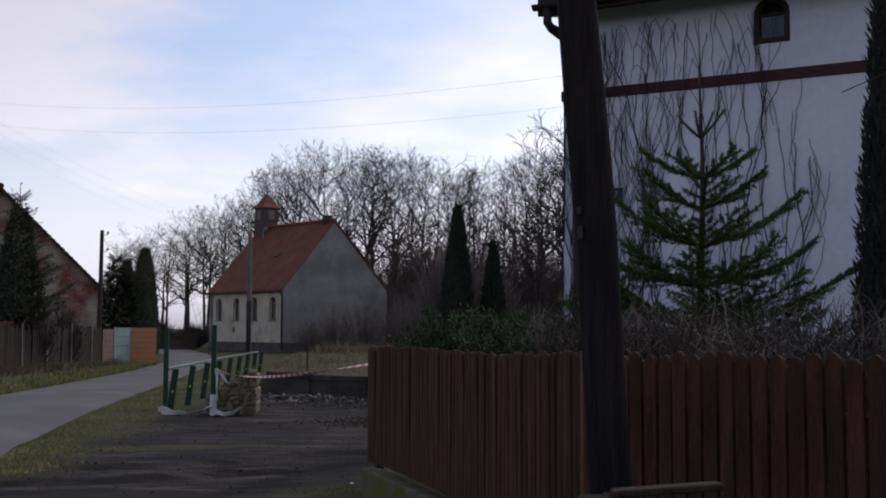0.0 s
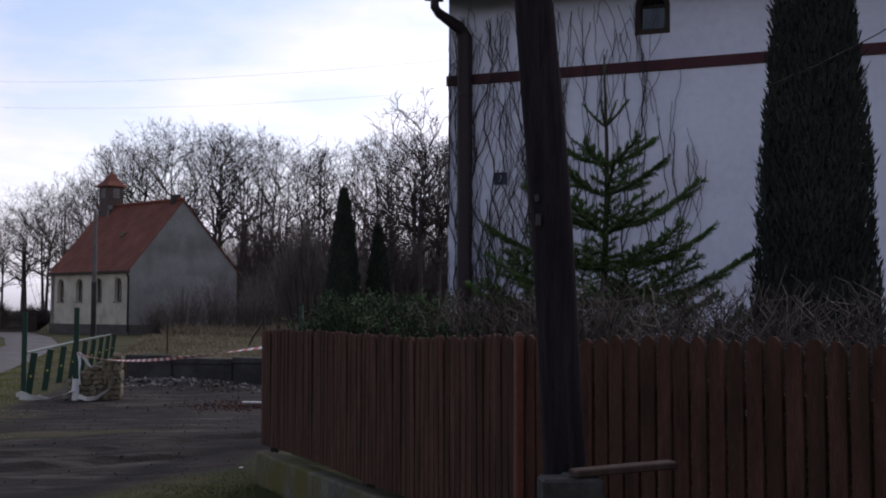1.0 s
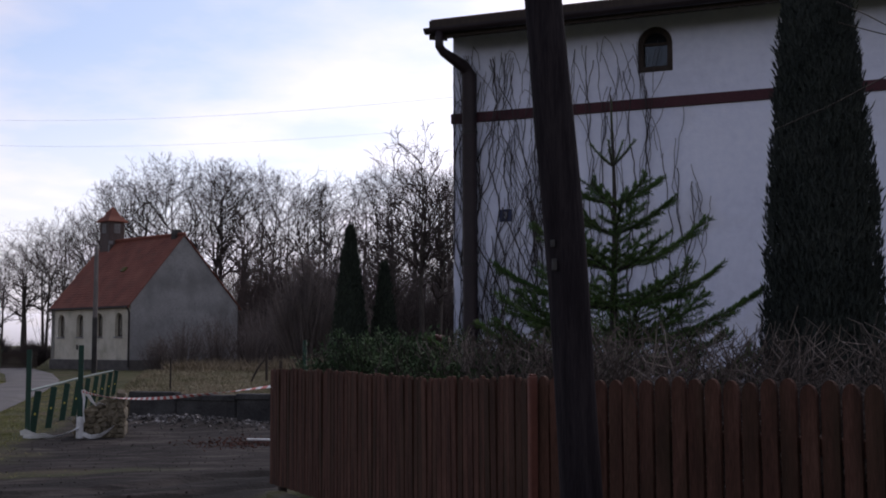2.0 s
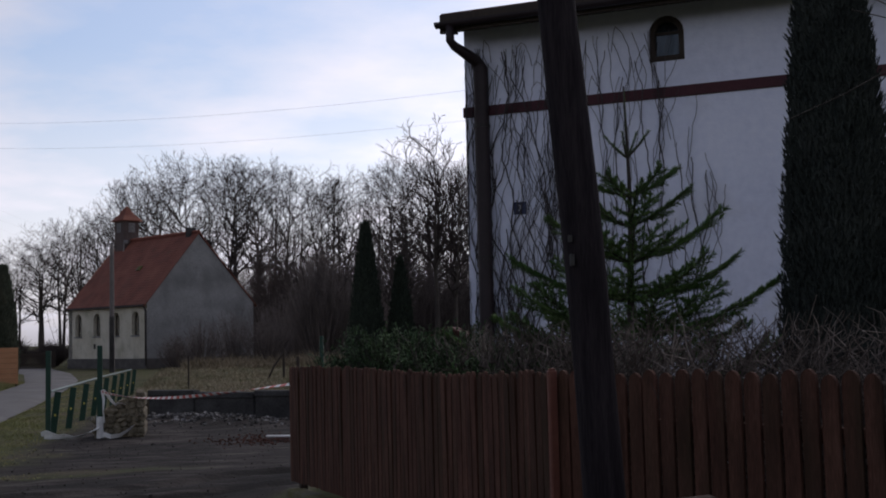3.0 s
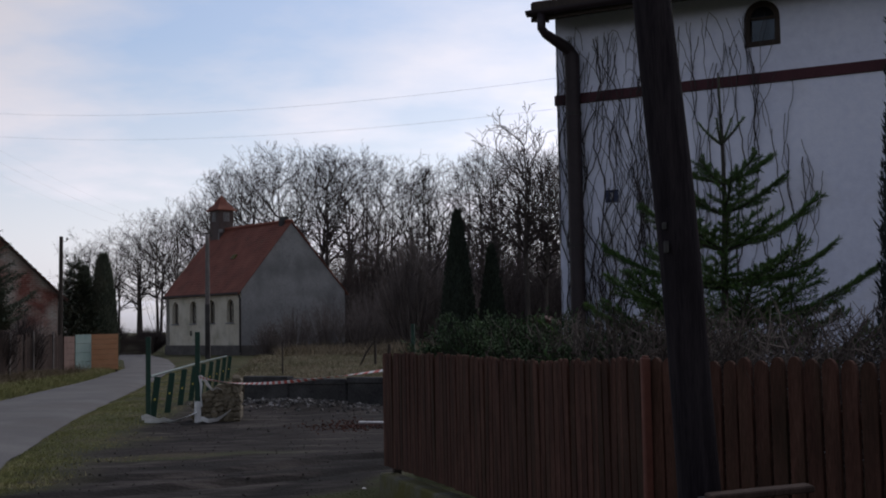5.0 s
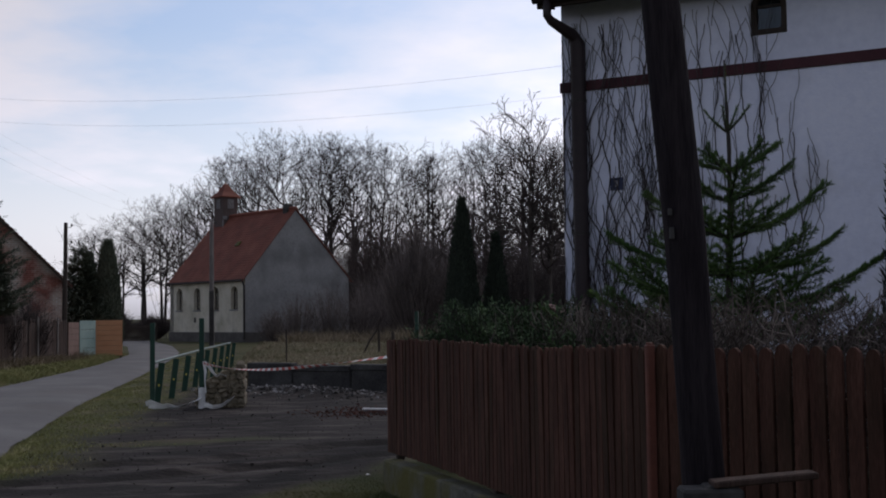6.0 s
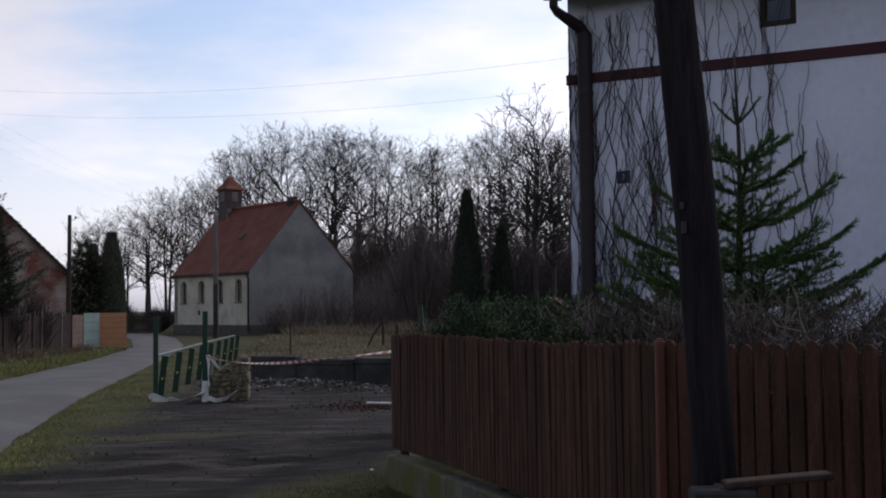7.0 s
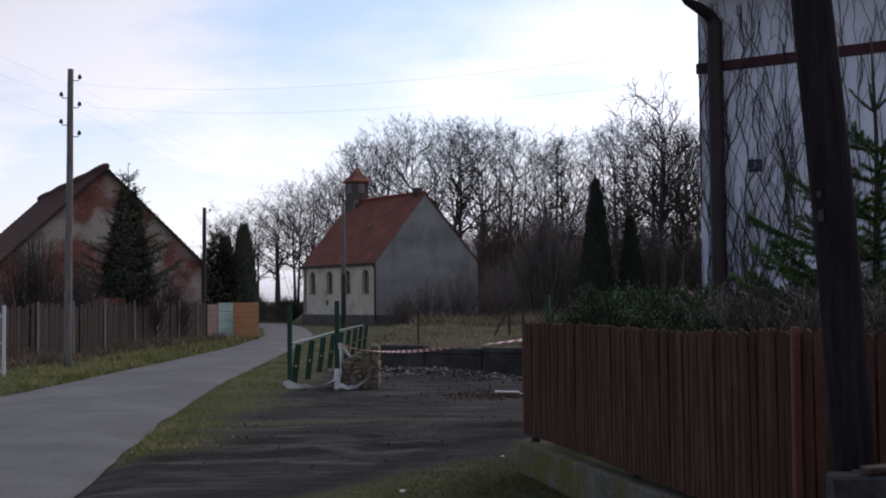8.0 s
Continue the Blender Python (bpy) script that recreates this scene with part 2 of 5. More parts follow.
M_RUBBLE = islands(surf("pale_rubble", [(0.04, 0.037, 0.034), (0.08, 0.075, 0.07), (0.32, 0.31, 0.3)], 3, 12, 0.95, 0.3), 0.6)
M_BRICKBITS = islands(surf("broken_brick", [(0.042, 0.017, 0.012), (0.085, 0.030, 0.020)], 3, 12, 0.95, 0.3), 0.4)
M_CLOD = islands(surf("mud_clod", [(0.03, 0.026, 0.024), (0.06, 0.052, 0.047)], 3, 12, 0.95, 0.3), 0.4)
M_WIRE = surf("wire", [(0.22, 0.22, 0.23), (0.30, 0.30, 0.31)], 5, 30, 0.5, 0.0)
M_PLATE = surf("blue_enamel", [(0.02, 0.028, 0.07), (0.028, 0.036, 0.085)], 6, 30, 0.4, 0.0)
M_LETTER = surf("pale_lettering", [(0.45, 0.46, 0.5), (0.5, 0.5, 0.54)], 6, 30, 0.5, 0.0)
# blue-grey of the sky's reflection in the attic panes, put in as plain colour
M_PANE_SKY = surf("blue_grey_sky_reflection", [(0.14, 0.18, 0.29), (0.18, 0.23, 0.36)], 6, 30, 0.7, 0.0)
M_INSIDE = surf("dark_interior", [(0.02, 0.018, 0.018), (0.03, 0.027, 0.026)], 4, 20, 0.9, 0.0)
M_CREAMWALL = surf("pale_stump_wood", [(0.16, 0.13, 0.105), (0.24, 0.20, 0.17)], 3, 30, 0.9, 0.4)

M_GLASS = bpy.data.materials.new("window_glass")
M_GLASS.use_nodes = True
gb = M_GLASS.node_tree.nodes["Principled BSDF"]
gb.inputs["Base Color"].default_value = (0.03, 0.035, 0.04, 1)
gb.inputs["Roughness"].default_value = 0.06
gb.inputs["Transmission Weight"].default_value = 0.6


# ---------------------------------------------------------------- mesh helpers
class Geo:
    """Vertices and faces of one mesh."""

    def __init__(self):
        self.v, self.f, self.mi = [], [], []

    def add(self, verts, faces, slot=0):
        o = len(self.v)
        self.v += [tuple(p) for p in verts]
        self.f += [tuple(i + o for i in q) for q in faces]
        self.mi += [slot] * len(faces)

    def box(self, lo, hi, m=None, c=0.0, slot=0):
        """A box with its edges cut back by c."""
        lo, hi = Vector(lo), Vector(hi)
        mid, h = (lo + hi) / 2, (hi - lo) / 2
        if c <= 0:
            vs = [Vector((mid[0] + a * h[0], mid[1] + b * h[1], mid[2] + d * h[2])) for a in (-1, 1) for b in (-1, 1) for d in (-1, 1)]
            fs = [(0, 1, 3, 2), (4, 6, 7, 5), (0, 4, 5, 1), (2, 3, 7, 6), (0, 2, 6, 4), (1, 5, 7, 3)]
        else:
            bm = bmesh.new()
            bmesh.ops.create_cube(bm, size=2)
            for v in bm.verts:
                v.co = Vector((v.co[0] * h[0], v.co[1] * h[1], v.co[2] * h[2])) + mid
            bmesh.ops.bevel(bm, geom=list(bm.edges), offset=c, segments=1, affect="EDGES", profile=0.5)
            bm.verts.index_update()
            vs = [v.co.copy() for v in bm.verts]
            fs = [tuple(v.index for v in q.verts) for q in bm.faces]
            bm.free()
        if m is not None:
            vs = [m @ p for p in vs]
        self.add(vs, fs, slot)

    def tube(self, pts, radii, sides=5, cap=True, slot=0):
        pts = [Vector(p) for p in pts]
        if isinstance(radii, (int, float)):
            radii = [radii] * len(pts)
        vs, fs = [], []
        side = None
        for i, p in enumerate(pts):
            d = (pts[min(i + 1, len(pts) - 1)] - pts[max(i - 1, 0)])
            d = d.normalized() if d.length > 1e-9 else Vector((0, 0, 1))
            if side is None:
                side = d.cross(Vector((0.31, 0.87, 0.38)))
                if side.length < 1e-3:
                    side = d.cross(Vector((1, 0, 0)))
            side = (side - d * side.dot(d))
            side = side.normalized() if side.length > 1e-6 else d.orthogonal().normalized()
            up = d.cross(side)
            for k in range(sides):
                a = 2 * math.pi * k / sides
                vs.append(p + (side * math.cos(a) + up * math.sin(a)) * radii[i])
        for i in range(len(pts) - 1):
            for k in range(sides):
                a, b = i * sides + k, i * sides + (k + 1) % sides
                fs.append((a, b, b + sides, a + sides))
        if cap:
            fs.append(tuple(range(sides))[::-1])
            fs.append(tuple(range((len(pts) - 1) * sides, len(pts) * sides)))
        self.add(vs, fs, slot)

    def prism(self, outline, d0, d1, axis="y", m=None, slot=0):
        """A flat outline of (a, z) pairs made solid from d0 to d1 along y (or x)."""
        n = len(outline)
        place = (lambda a, d, z: Vector((a, d, z))) if axis == "y" else (lambda a, d, z: Vector((d, a, z)))
        vs = [place(a, d0, z) for a, z in outline] + [place(a, d1, z) for a, z in outline]
        if m is not None:
            vs = [m @ p for p in vs]
        fs = [tuple(range(n)), tuple(range(2 * n - 1, n - 1, -1))]
        fs += [(k, k + n, (k + 1) % n + n, (k + 1) % n) for k in range(n)]
        self.add(vs, fs, slot)

    def stone(self, at, size, rnd, slot=0):
        """A rough lump."""
        bm_v = [(-1, -1, -1), (1, -1, -1), (1, 1, -1), (-1, 1, -1), (-1, -1, 1), (1, -1, 1), (1, 1, 1), (-1, 1, 1)]
        turn = Euler((rnd.uniform(0, 6), rnd.uniform(0, 6), rnd.uniform(0, 6))).to_matrix()
        vs = [Vector(at) + turn @ Vector([c * size * rnd.uniform(0.3, 0.65) for c in p]) for p in bm_v]
        self.add(vs, [(0, 3, 2, 1), (4, 5, 6, 7), (0, 1, 5, 4), (1, 2, 6, 5), (2, 3, 7, 6), (3, 0, 4, 7)], slot)

    def welded(self):
        """Joins corners that meet."""
        seen, where = {}, []
        for p in self.v:
            where.append(seen.setdefault(tuple(round(c, 4) for c in p), len(seen)))
        self.v = list(seen)
        self.f = [tuple(where[i] for i in q) for q in self.f]
        return self

    def mesh(self, name, *mats, smooth=False):
        me = bpy.data.meshes.new(name)
        me.from_pydata(self.v, [], self.f)
        for m in mats:
            me.materials.append(m)
        if len(mats) > 1:
            me.polygons.foreach_set("material_index", self.mi)
        if smooth:
            me.polygons.foreach_set("use_smooth", [True] * len(me.polygons))
        me.update()
        return me


def part(name, geo, material, parent=None, label="", at=None, smooth=False):
    mats = material if isinstance(material, (tuple, list)) else (material,)
    ob = new(name, geo if isinstance(geo, bpy.types.Mesh) else geo.mesh(name, *mats, smooth=smooth))
    if parent is not None:
        ob.parent = parent
    if at is not None:
        ob.matrix_basis = at
    return tagged(ob, label) if label else ob


def thing(name, at, label, category, group="", kind=""):
    ob = new(name)
    ob.empty_display_size = 0.2
    ob.matrix_basis = at
    return tagged(ob, label, category, group, kind)


def arch(x0, x1, z0, z1, n=10):
    """Outline of an opening with a round head."""
    r, mid = (x1 - x0) / 2, (x0 + x1) / 2
    return [(x0, z0), (x1, z0)] + [(mid + r * math.cos(math.pi * k / n), z1 - r + r * math.sin(math.pi * k / n)) for k in range(n + 1)]


def holed_wall(geo, a0, a1, z0, z1, holes, d0, d1, axis="y"):
    """A wall from a0 to a1 with round-headed openings (x0, x1, z0, z1) cut through it."""
    x = a0
    for h0, h1, b0, b1 in sorted(holes):
        geo.prism([(x, z0), (h0, z0), (h0, z1), (x, z1)], d0, d1, axis)
        geo.prism([(h0, z0), (h1, z0), (h1, b0), (h0, b0)], d0, d1, axis)
        r, mid, n = (h1 - h0) / 2, (h0 + h1) / 2, 10
        top = [(mid - r * math.cos(math.pi * k / n), b1 - r + r * math.sin(math.pi * k / n)) for k in range(n + 1)]
        for p, q in zip(top[:-1], top[1:]):
            geo.prism([p, q, (q[0], z1), (p[0], z1)], d0, d1, axis)
        x = h1
    geo.prism([(x, z0), (a1, z0), (a1, z1), (x, z1)], d0, d1, axis)


rng = random.Random(7)

# ---------------------------------------------------------------- ground and road
ROAD_R = [(-1.9, -6), (-2.25, 2), (-2.72, 9), (-3.1, 12.8), (-3.52, 17.2), (-3.95, 24.4), (-4.1, 33), (-4.4, 46), (-5.1, 60), (-6.9, 75), (-9.6, 90), (-14, 106)]
ROAD_L = [(-9.4, -6), (-8.6, 4), (-8.0, 12), (-7.6, 20), (-7.35, 25), (-7.2, 30), (-7.0, 36), (-6.8, 44), (-7.3, 58), (-9.6, 75), (-13.0, 90), (-18, 106)]


def along(line, y):
    for (x0, y0), (x1, y1) in zip(line[:-1], line[1:]):
        if y <= y1:
            return x0 + (x1 - x0) * max(0.0, (y - y0) / (y1 - y0))
    return line[-1][0]


def smooth_step(a, b, x):
    t = min(1.0, max(0.0, (x - a) / (b - a)))
    return t * t * (3 - 2 * t)


def foundation_y(x):
    """Line of the low foundation wall."""
    return 28.0 - 0.72 * (x + 0.95)


def soil(x, y):
    """How bare and muddy the ground is, 0 to 1."""
    n = noise.fractal(Vector((x * 0.7, y * 0.7, 3.1)), 1.0, 2.0, 4) * 0.9
    far = smooth_step(12.2, 14.0, y + 0.5 * n)
    yard = smooth_step(along(ROAD_R, y) - 0.4 + 0.5 * far, along(ROAD_R, y) + 0.2 + 1.3 * far, x + 0.4 * n)
    near_edge = 11.0 + 1.6 * (x + 0.36) + 0.5 * n
    yard *= smooth_step(near_edge - 0.5, near_edge + 0.4, y)
    track = smooth_step(19.0, 17.4, y + 0.55 * (x + 1.5) * -0.4 + 0.8 * n)
    track = max(track, smooth_step(-2.6, -1.6, x + 0.7 * n) * smooth_step(16.0, 17.5, y))
    back = 1 - smooth_step(foundation_y(x) - 0.1, foundation_y(x) + 0.5, y)
    strip = 1 - 0.75 * smooth_step(0.0, 0.5, 0.55 - abs(y - 16.6 - 0.1 * x) + n * 0.5) * smooth_step(0.9, -0.6, x)
    return yard * track * back * strip


def wet_mud(x, y):
    """Black churned mud along the wheel ruts."""
    d = y - (11.95 + 1.64 * (x + 0.42) + 0.15 * math.sin(x * 1.9)) + 0.5 * noise.noise(Vector((x * 2.0, y * 2.0, 5)))
    e = y - (15.1 + 0.33 * (x + 0.5)) + 0.3 * noise.noise(Vector((x * 1.3, y * 1.3, 8)))
    return min(0.9, smooth_step(-1.2, -0.1, x) * math.exp(-(d / 0.5) ** 2) + 0.5 * math.exp(-(e / 0.3) ** 2)) * soil(x, y)


def height(x, y):
    z = 0.03 * noise.noise(Vector((x * 0.35, y * 0.35, 0))) + 0.012 * noise.noise(Vector((x * 1.7, y * 1.7, 2)))
    s = soil(x, y) if 5 < y < 31 and -5 < x < 14 else 0.0
    if s > 0.02:
        z += s * 0.015 * noise.fractal(Vector((x * 2.6 - y * 1.0, y * 4.6 - x * 1.9, 7)), 0.7, 2.1, 6)
        for off in (13.55, 14.75):
            d = y - (off + 0.33 * (x + 0.5) + 0.15 * math.sin(x * 0.9))
            d += 0.22 * noise.noise(Vector((x * 0.8, y * 0.8, off)))
            z += s * (0.8 + 0.7 * noise.noise(Vector((x * 1.5, y, 1)))) * (-0.05 * math.exp(-(d / 0.13) ** 2) + 0.03 * math.exp(-((d - 0.28) / 0.12) ** 2))
        heap = math.exp(-((x - 0.4) / 1.7) ** 2 - ((y - foundation_y(x) + 1.4) / 1.0) ** 2)
        z += 0.16 * heap * (1 + 0.7 * noise.noise(Vector((x * 3, y * 3, 1))))
    # the field lies higher behind the foundation wall
    z += 0.5 * smooth_step(foundation_y(x) + 0.15, foundation_y(x) + 0.5, y) * smooth_step(-1.3, -0.7, x) * (1 - smooth_step(50, 74, y))
    edge = smooth_step(along(ROAD_R, y) + 0.35, along(ROAD_R, y) - 0.05, x) * smooth_step(along(ROAD_L, y) - 0.35, along(ROAD_L, y) + 0.05, x)
    if y < 108:
        z = z * (1 - edge) - 0.07 * edge
    return z


def build_ground():
    xs = [-2600, -900, -300, -120, -60, -40] + [-30 + 0.6 * k for k in range(30)] + [-12 + 0.14 * k for k in range(130)] + [6.2 + 0.6 * k for k in range(45)] + [34, 45, 70, 130, 320, 900, 2600]
    ys = [-600, -120, -40, -15, -6, 0] + [3 + 0.5 * k for k in range(10)] + [8 + 0.14 * k for k in range(158)] + [30.2 + 0.45 * k for k in range(70)] + [62 + 1.5 * k for k in range(34)] + [116, 130, 160, 230, 400, 900, 3500]
    verts = [(x, y, height(x, y) if abs(x) < 70 and -20 < y < 130 else 0.0) for y in ys for x in xs]
    nx = len(xs)
    faces = [(j * nx + i, j * nx + i + 1, (j + 1) * nx + i + 1, (j + 1) * nx + i) for j in range(len(ys) - 1) for i in range(nx - 1)]
    me = bpy.data.meshes.new("ground")
    me.from_pydata(verts, [], faces)
    at = me.attributes.new("bare_soil", "FLOAT", "POINT")
    at.data.foreach_set("value", [soil(v[0], v[1]) if 5 < v[1] < 31 and -5 < v[0] < 14 else 0.0 for v in verts])
    aw = me.attributes.new("wet_mud", "FLOAT", "POINT")
    aw.data.foreach_set("value", [wet_mud(v[0], v[1]) if 9 < v[1] < 18 and -5 < v[0] < 6 else 0.0 for v in verts])
    me.polygons.foreach_set("use_smooth", [True] * len(me.polygons))
    m = surf("ground", [(0.034, 0.040, 0.013), (0.050, 0.055, 0.019), (0.08, 0.072, 0.033)], 0.35, 6, 0.95, 1.0, 22,
             spots=((0.075, 0.057, 0.038), 0.8, 0.5, 0.7), spec=0.13)
    n, l = m.node_tree.nodes, m.node_tree.links
    b = n["Principled BSDF"]
    grass = b.inputs["Base Color"].links[0].from_socket
    a = n.new("ShaderNodeAttribute")
    a.attribute_name = "bare_soil"
    nz, rp, tc, mp = n.new("ShaderNodeTexNoise"), n.new("ShaderNodeValToRGB"), n.new("ShaderNodeTexCoord"), n.new("ShaderNodeMapping")
    mp.inputs["Rotation"].default_value, mp.inputs["Scale"].default_value = (0, 0, radians(-24)), (0.6, 2.4, 1)
    nz.inputs["Scale"].default_value, nz.inputs["Detail"].default_value, nz.inputs["Roughness"].default_value = 0.9, 12, 0.68
    l.new(tc.outputs["Object"], mp.inputs[0]), l.new(mp.outputs[0], nz.inputs["Vector"]), l.new(nz.outputs[0], rp.inputs[0])
    e = rp.color_ramp.elements
    e[0].position, e[0].color = 0.38, (0.010, 0.009, 0.0085, 1)
    e[1].position, e[1].color = 0.66, (0.075, 0.065, 0.059, 1)
    e.new(0.5).color = (0.018, 0.0152, 0.014, 1)
    mx = n.new("ShaderNodeMixRGB")
    l.new(a.outputs["Fac"], mx.inputs[0]), l.new(grass, mx.inputs[1]), l.new(rp.outputs[0], mx.inputs[2])
    wet, wm = n.new("ShaderNodeAttribute"), n.new("ShaderNodeMixRGB")
    wet.attribute_name = "wet_mud"
    wm.inputs[2].default_value = (0.005, 0.0043, 0.0043, 1)
    l.new(wet.outputs["Fac"], wm.inputs[0]), l.new(mx.outputs[0], wm.inputs[1])
    l.new(wm.outputs[0], b.inputs["Base Color"])
    me.materials.append(m)
    return tagged(new("ground", me), "grassy ground with a dark muddy rutted track", "ground", kind="structure")


ground = build_ground()


def build_road():
    g = Geo()
    ys = [-6 + 0.5 * k for k in range(224)]
    rows = []
    for y in ys:
        l = along(ROAD_L, y) + 0.10 * noise.noise(Vector((y * 0.8, 1, 0))) + 0.05 * noise.noise(Vector((y * 3.1, 4, 0)))
        r = along(ROAD_R, y) + 0.06 * noise.noise(Vector((y * 0.9, 7, 0))) + 0.02 * noise.noise(Vector((y * 3.3, 2, 0)))
        rows.append([(l + (r - l) * k / 8, y, 0.035 * (1 - (k / 4 - 1) ** 2) + (0.012 if 0 < k < 8 else -0.05)) for k in range(9)])
    vs = [p for row in rows for p in row]
    g.add(vs, [(j * 9 + i, j * 9 + i + 1, j * 9 + i + 10, j * 9 + i + 9) for j in range(len(ys) - 1) for i in range(8)])
    return tagged(part("road", g, M_ASPHALT, smooth=True), "narrow grey asphalt village road with ragged edges", "road", kind="structure")


build_road()

# ---------------------------------------------------------------- white house
HOUSE = pose(3.565, 14.27, 0, 0, 0, -35.1)


def build_house():
    house = thing("house", HOUSE, "whitewashed house with dark red band and arched attic windows", "house")
    W, D, T, TOP, EDGE = 9.0, 9.0, 0.4, 5.475, 5.355
    wins = [(2.31, 2.715, 4.795, 5.325), (5.78, 6.185, 4.795, 5.325)]
    g = Geo()
    holed_wall(g, 0, W, -0.2, TOP, wins, 0, T)
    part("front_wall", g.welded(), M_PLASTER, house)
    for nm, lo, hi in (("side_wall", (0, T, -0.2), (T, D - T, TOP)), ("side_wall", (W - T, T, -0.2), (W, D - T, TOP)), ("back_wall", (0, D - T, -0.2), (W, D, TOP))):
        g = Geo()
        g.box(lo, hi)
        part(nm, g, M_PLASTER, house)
    g = Geo()
    g.box((T, T, TOP - 1.0), (W - T, D - T, TOP - 0.9))
    part("attic_floor", g, M_INSIDE, house)
    g = Geo()
    g.box((-0.025, -0.025, 4.36), (W + 0.025, -0.001, 4.485), c=0.006)
    part("band", g, M_BAND, house, "dark red painted string course")
    # roof: two slopes with a boarded eave
    g = Geo()
    over, pitch = 0.53, 0.22
    rise = (D / 2 + over) * pitch
    for sgn in (0, 1):
        out = [(-over, EDGE + 0.03), (-over, EDGE + 0.19), (D / 2, EDGE + rise + 0.2), (D / 2, EDGE + rise)]
        out = out if not sgn else [(D - a, z) for a, z in out]
        g.prism(out, -0.08, W + 0.16, axis="x")
    part("roof", g, M_OLDROOF, house, "dark tiled roof")
    for x in (0, W - 0.3):
        g = Geo()
        g.prism([(0.3, TOP), (D - 0.3, TOP), (D / 2, EDGE + rise - 0.05)], x, x + 0.3, axis="x")
        part("gable", g, M_PLASTER, house)
    g = Geo()
    slope = [(-over + 0.02, EDGE - 0.01), (0, EDGE - 0.01 + (over - 0.02) * pitch), (0, EDGE + 0.02 + (over - 0.02) * pitch), (-over + 0.02, EDGE + 0.02)]
    g.prism(slope, -0.08, W + 0.16, axis="x")
    under = [(y, z - 0.014) for y, z in slope[:2]] + [(y, z - 0.002) for y, z in slope[1::-1]]
    for k in range(59):
        g.prism(under, -0.07 + k * 0.155, 0.065 + k * 0.155, axis="x")
    part("soffit", g, M_DARKWOOD, house, "dark boarded eave")
    g = Geo()
    g.box((-0.09, -over - 0.025, EDGE - 0.05), (W + 0.17, -over + 0.018, EDGE + 0.17), c=0.005)
    part("fascia", g, M_DARKWOOD, house)
    g = Geo()
    g.prism([(-over + 0.02, EDGE - 0.05), (0.02, EDGE - 0.05 + over * pitch), (0.02, EDGE + 0.14 + over * pitch), (-over + 0.02, EDGE + 0.15)], -0.105, -0.082, axis="x")
    part("barge_board", g, M_DARKWOOD, house)
    g = Geo()
    prof = [(math.cos(a), math.sin(a)) for a in [math.pi + math.pi * k / 8 for k in range(9)]]
    out = [(-over - 0.09 + 0.065 * c, EDGE + 0.05 + 0.065 * s) for c, s in prof] + [(-over - 0.09 + 0.055 * c, EDGE + 0.05 + 0.055 * s) for c, s in reversed(prof)]
    g.prism(out, -0.11, W + 0.2, axis="x")
    part("gutter", g, M_GUTTER, house, "half-round brown gutter")
    g = Geo()
    g.tube([(0.07, -over - 0.09, EDGE + 0.02), (0.07, -over - 0.09, EDGE - 0.17), (0.10, -over - 0.04, EDGE - 0.23), (0.21, -0.17, EDGE - 0.33), (0.25, -0.10, EDGE - 0.42), (0.25, -0.10, 2.0), (0.25, -0.10, -0.1)],
           [0.052, 0.052, 0.055, 0.075, 0.092, 0.09, 0.088], 12)
    dp = part("downpipe", g, M_GUTTER, house, "dark brown downpipe", smooth=True)
    for z in (0.9, 2.6, 4.2):
        g = Geo()
        g.tube([(0.25, -0.10, z), (0.25, -0.10, z + 0.04)], 0.1, 12)
        g.box((0.23, -0.08, z + 0.005), (0.27, 0.02, z + 0.035))
        part("pipe_clamp", g, M_IRON, dp)
    for x0, x1, z0, z1 in wins:
        wo = part("window", Geo_frame(arch(x0 + 0.004, x1 - 0.004, z0 + 0.004, z1 - 0.004), 0.06, 0.02, 0.12), M_DARKWOOD, house, "small round-headed attic window")
        g = Geo()
        g.prism(arch(x0 + 0.04, x1 - 0.04, z0 + 0.04, z1 - 0.04), 0.07, 0.076)
        part("pane", g, M_GLASS, wo).visible_shadow = False
        g = Geo()
        g.box((x0 + 0.02, 0.05, z0 + 0.315), (x1 - 0.02, 0.1, z0 + 0.345))
        part("glazing_bar", g, M_DARKWOOD, wo)
        # added panel behind the lower pane; its colour paints in the reflected sky
        g = Geo()
        g.box((x0 + 0.02, 0.125, z0 + 0.03), (x1 - 0.02, 0.135, z0 + 0.33))
        part("reflection_panel", g, M_PANE_SKY, wo, "blue-grey panel painted as sky reflected in the lower pane")
        g = Geo()
        g.box((x0 + 0.002, -0.012, z0 - 0.004), (x1 - 0.002, 0.12, z0 + 0.012), c=0.003)
        part("window_sill", g, M_DARKWOOD, wo)
    g = Geo()
    g.box((0.597, -0.016, 3.125), (0.757, -0.002, 3.275), c=0.003)
    pl = part("number_plate", g, M_PLATE, house, "small dark blue enamel plate")
    g = Geo()
    g.box((0.663, -0.021, 3.165), (0.691, -0.017, 3.24))
    part("marking", g, M_LETTER, pl)
    return house


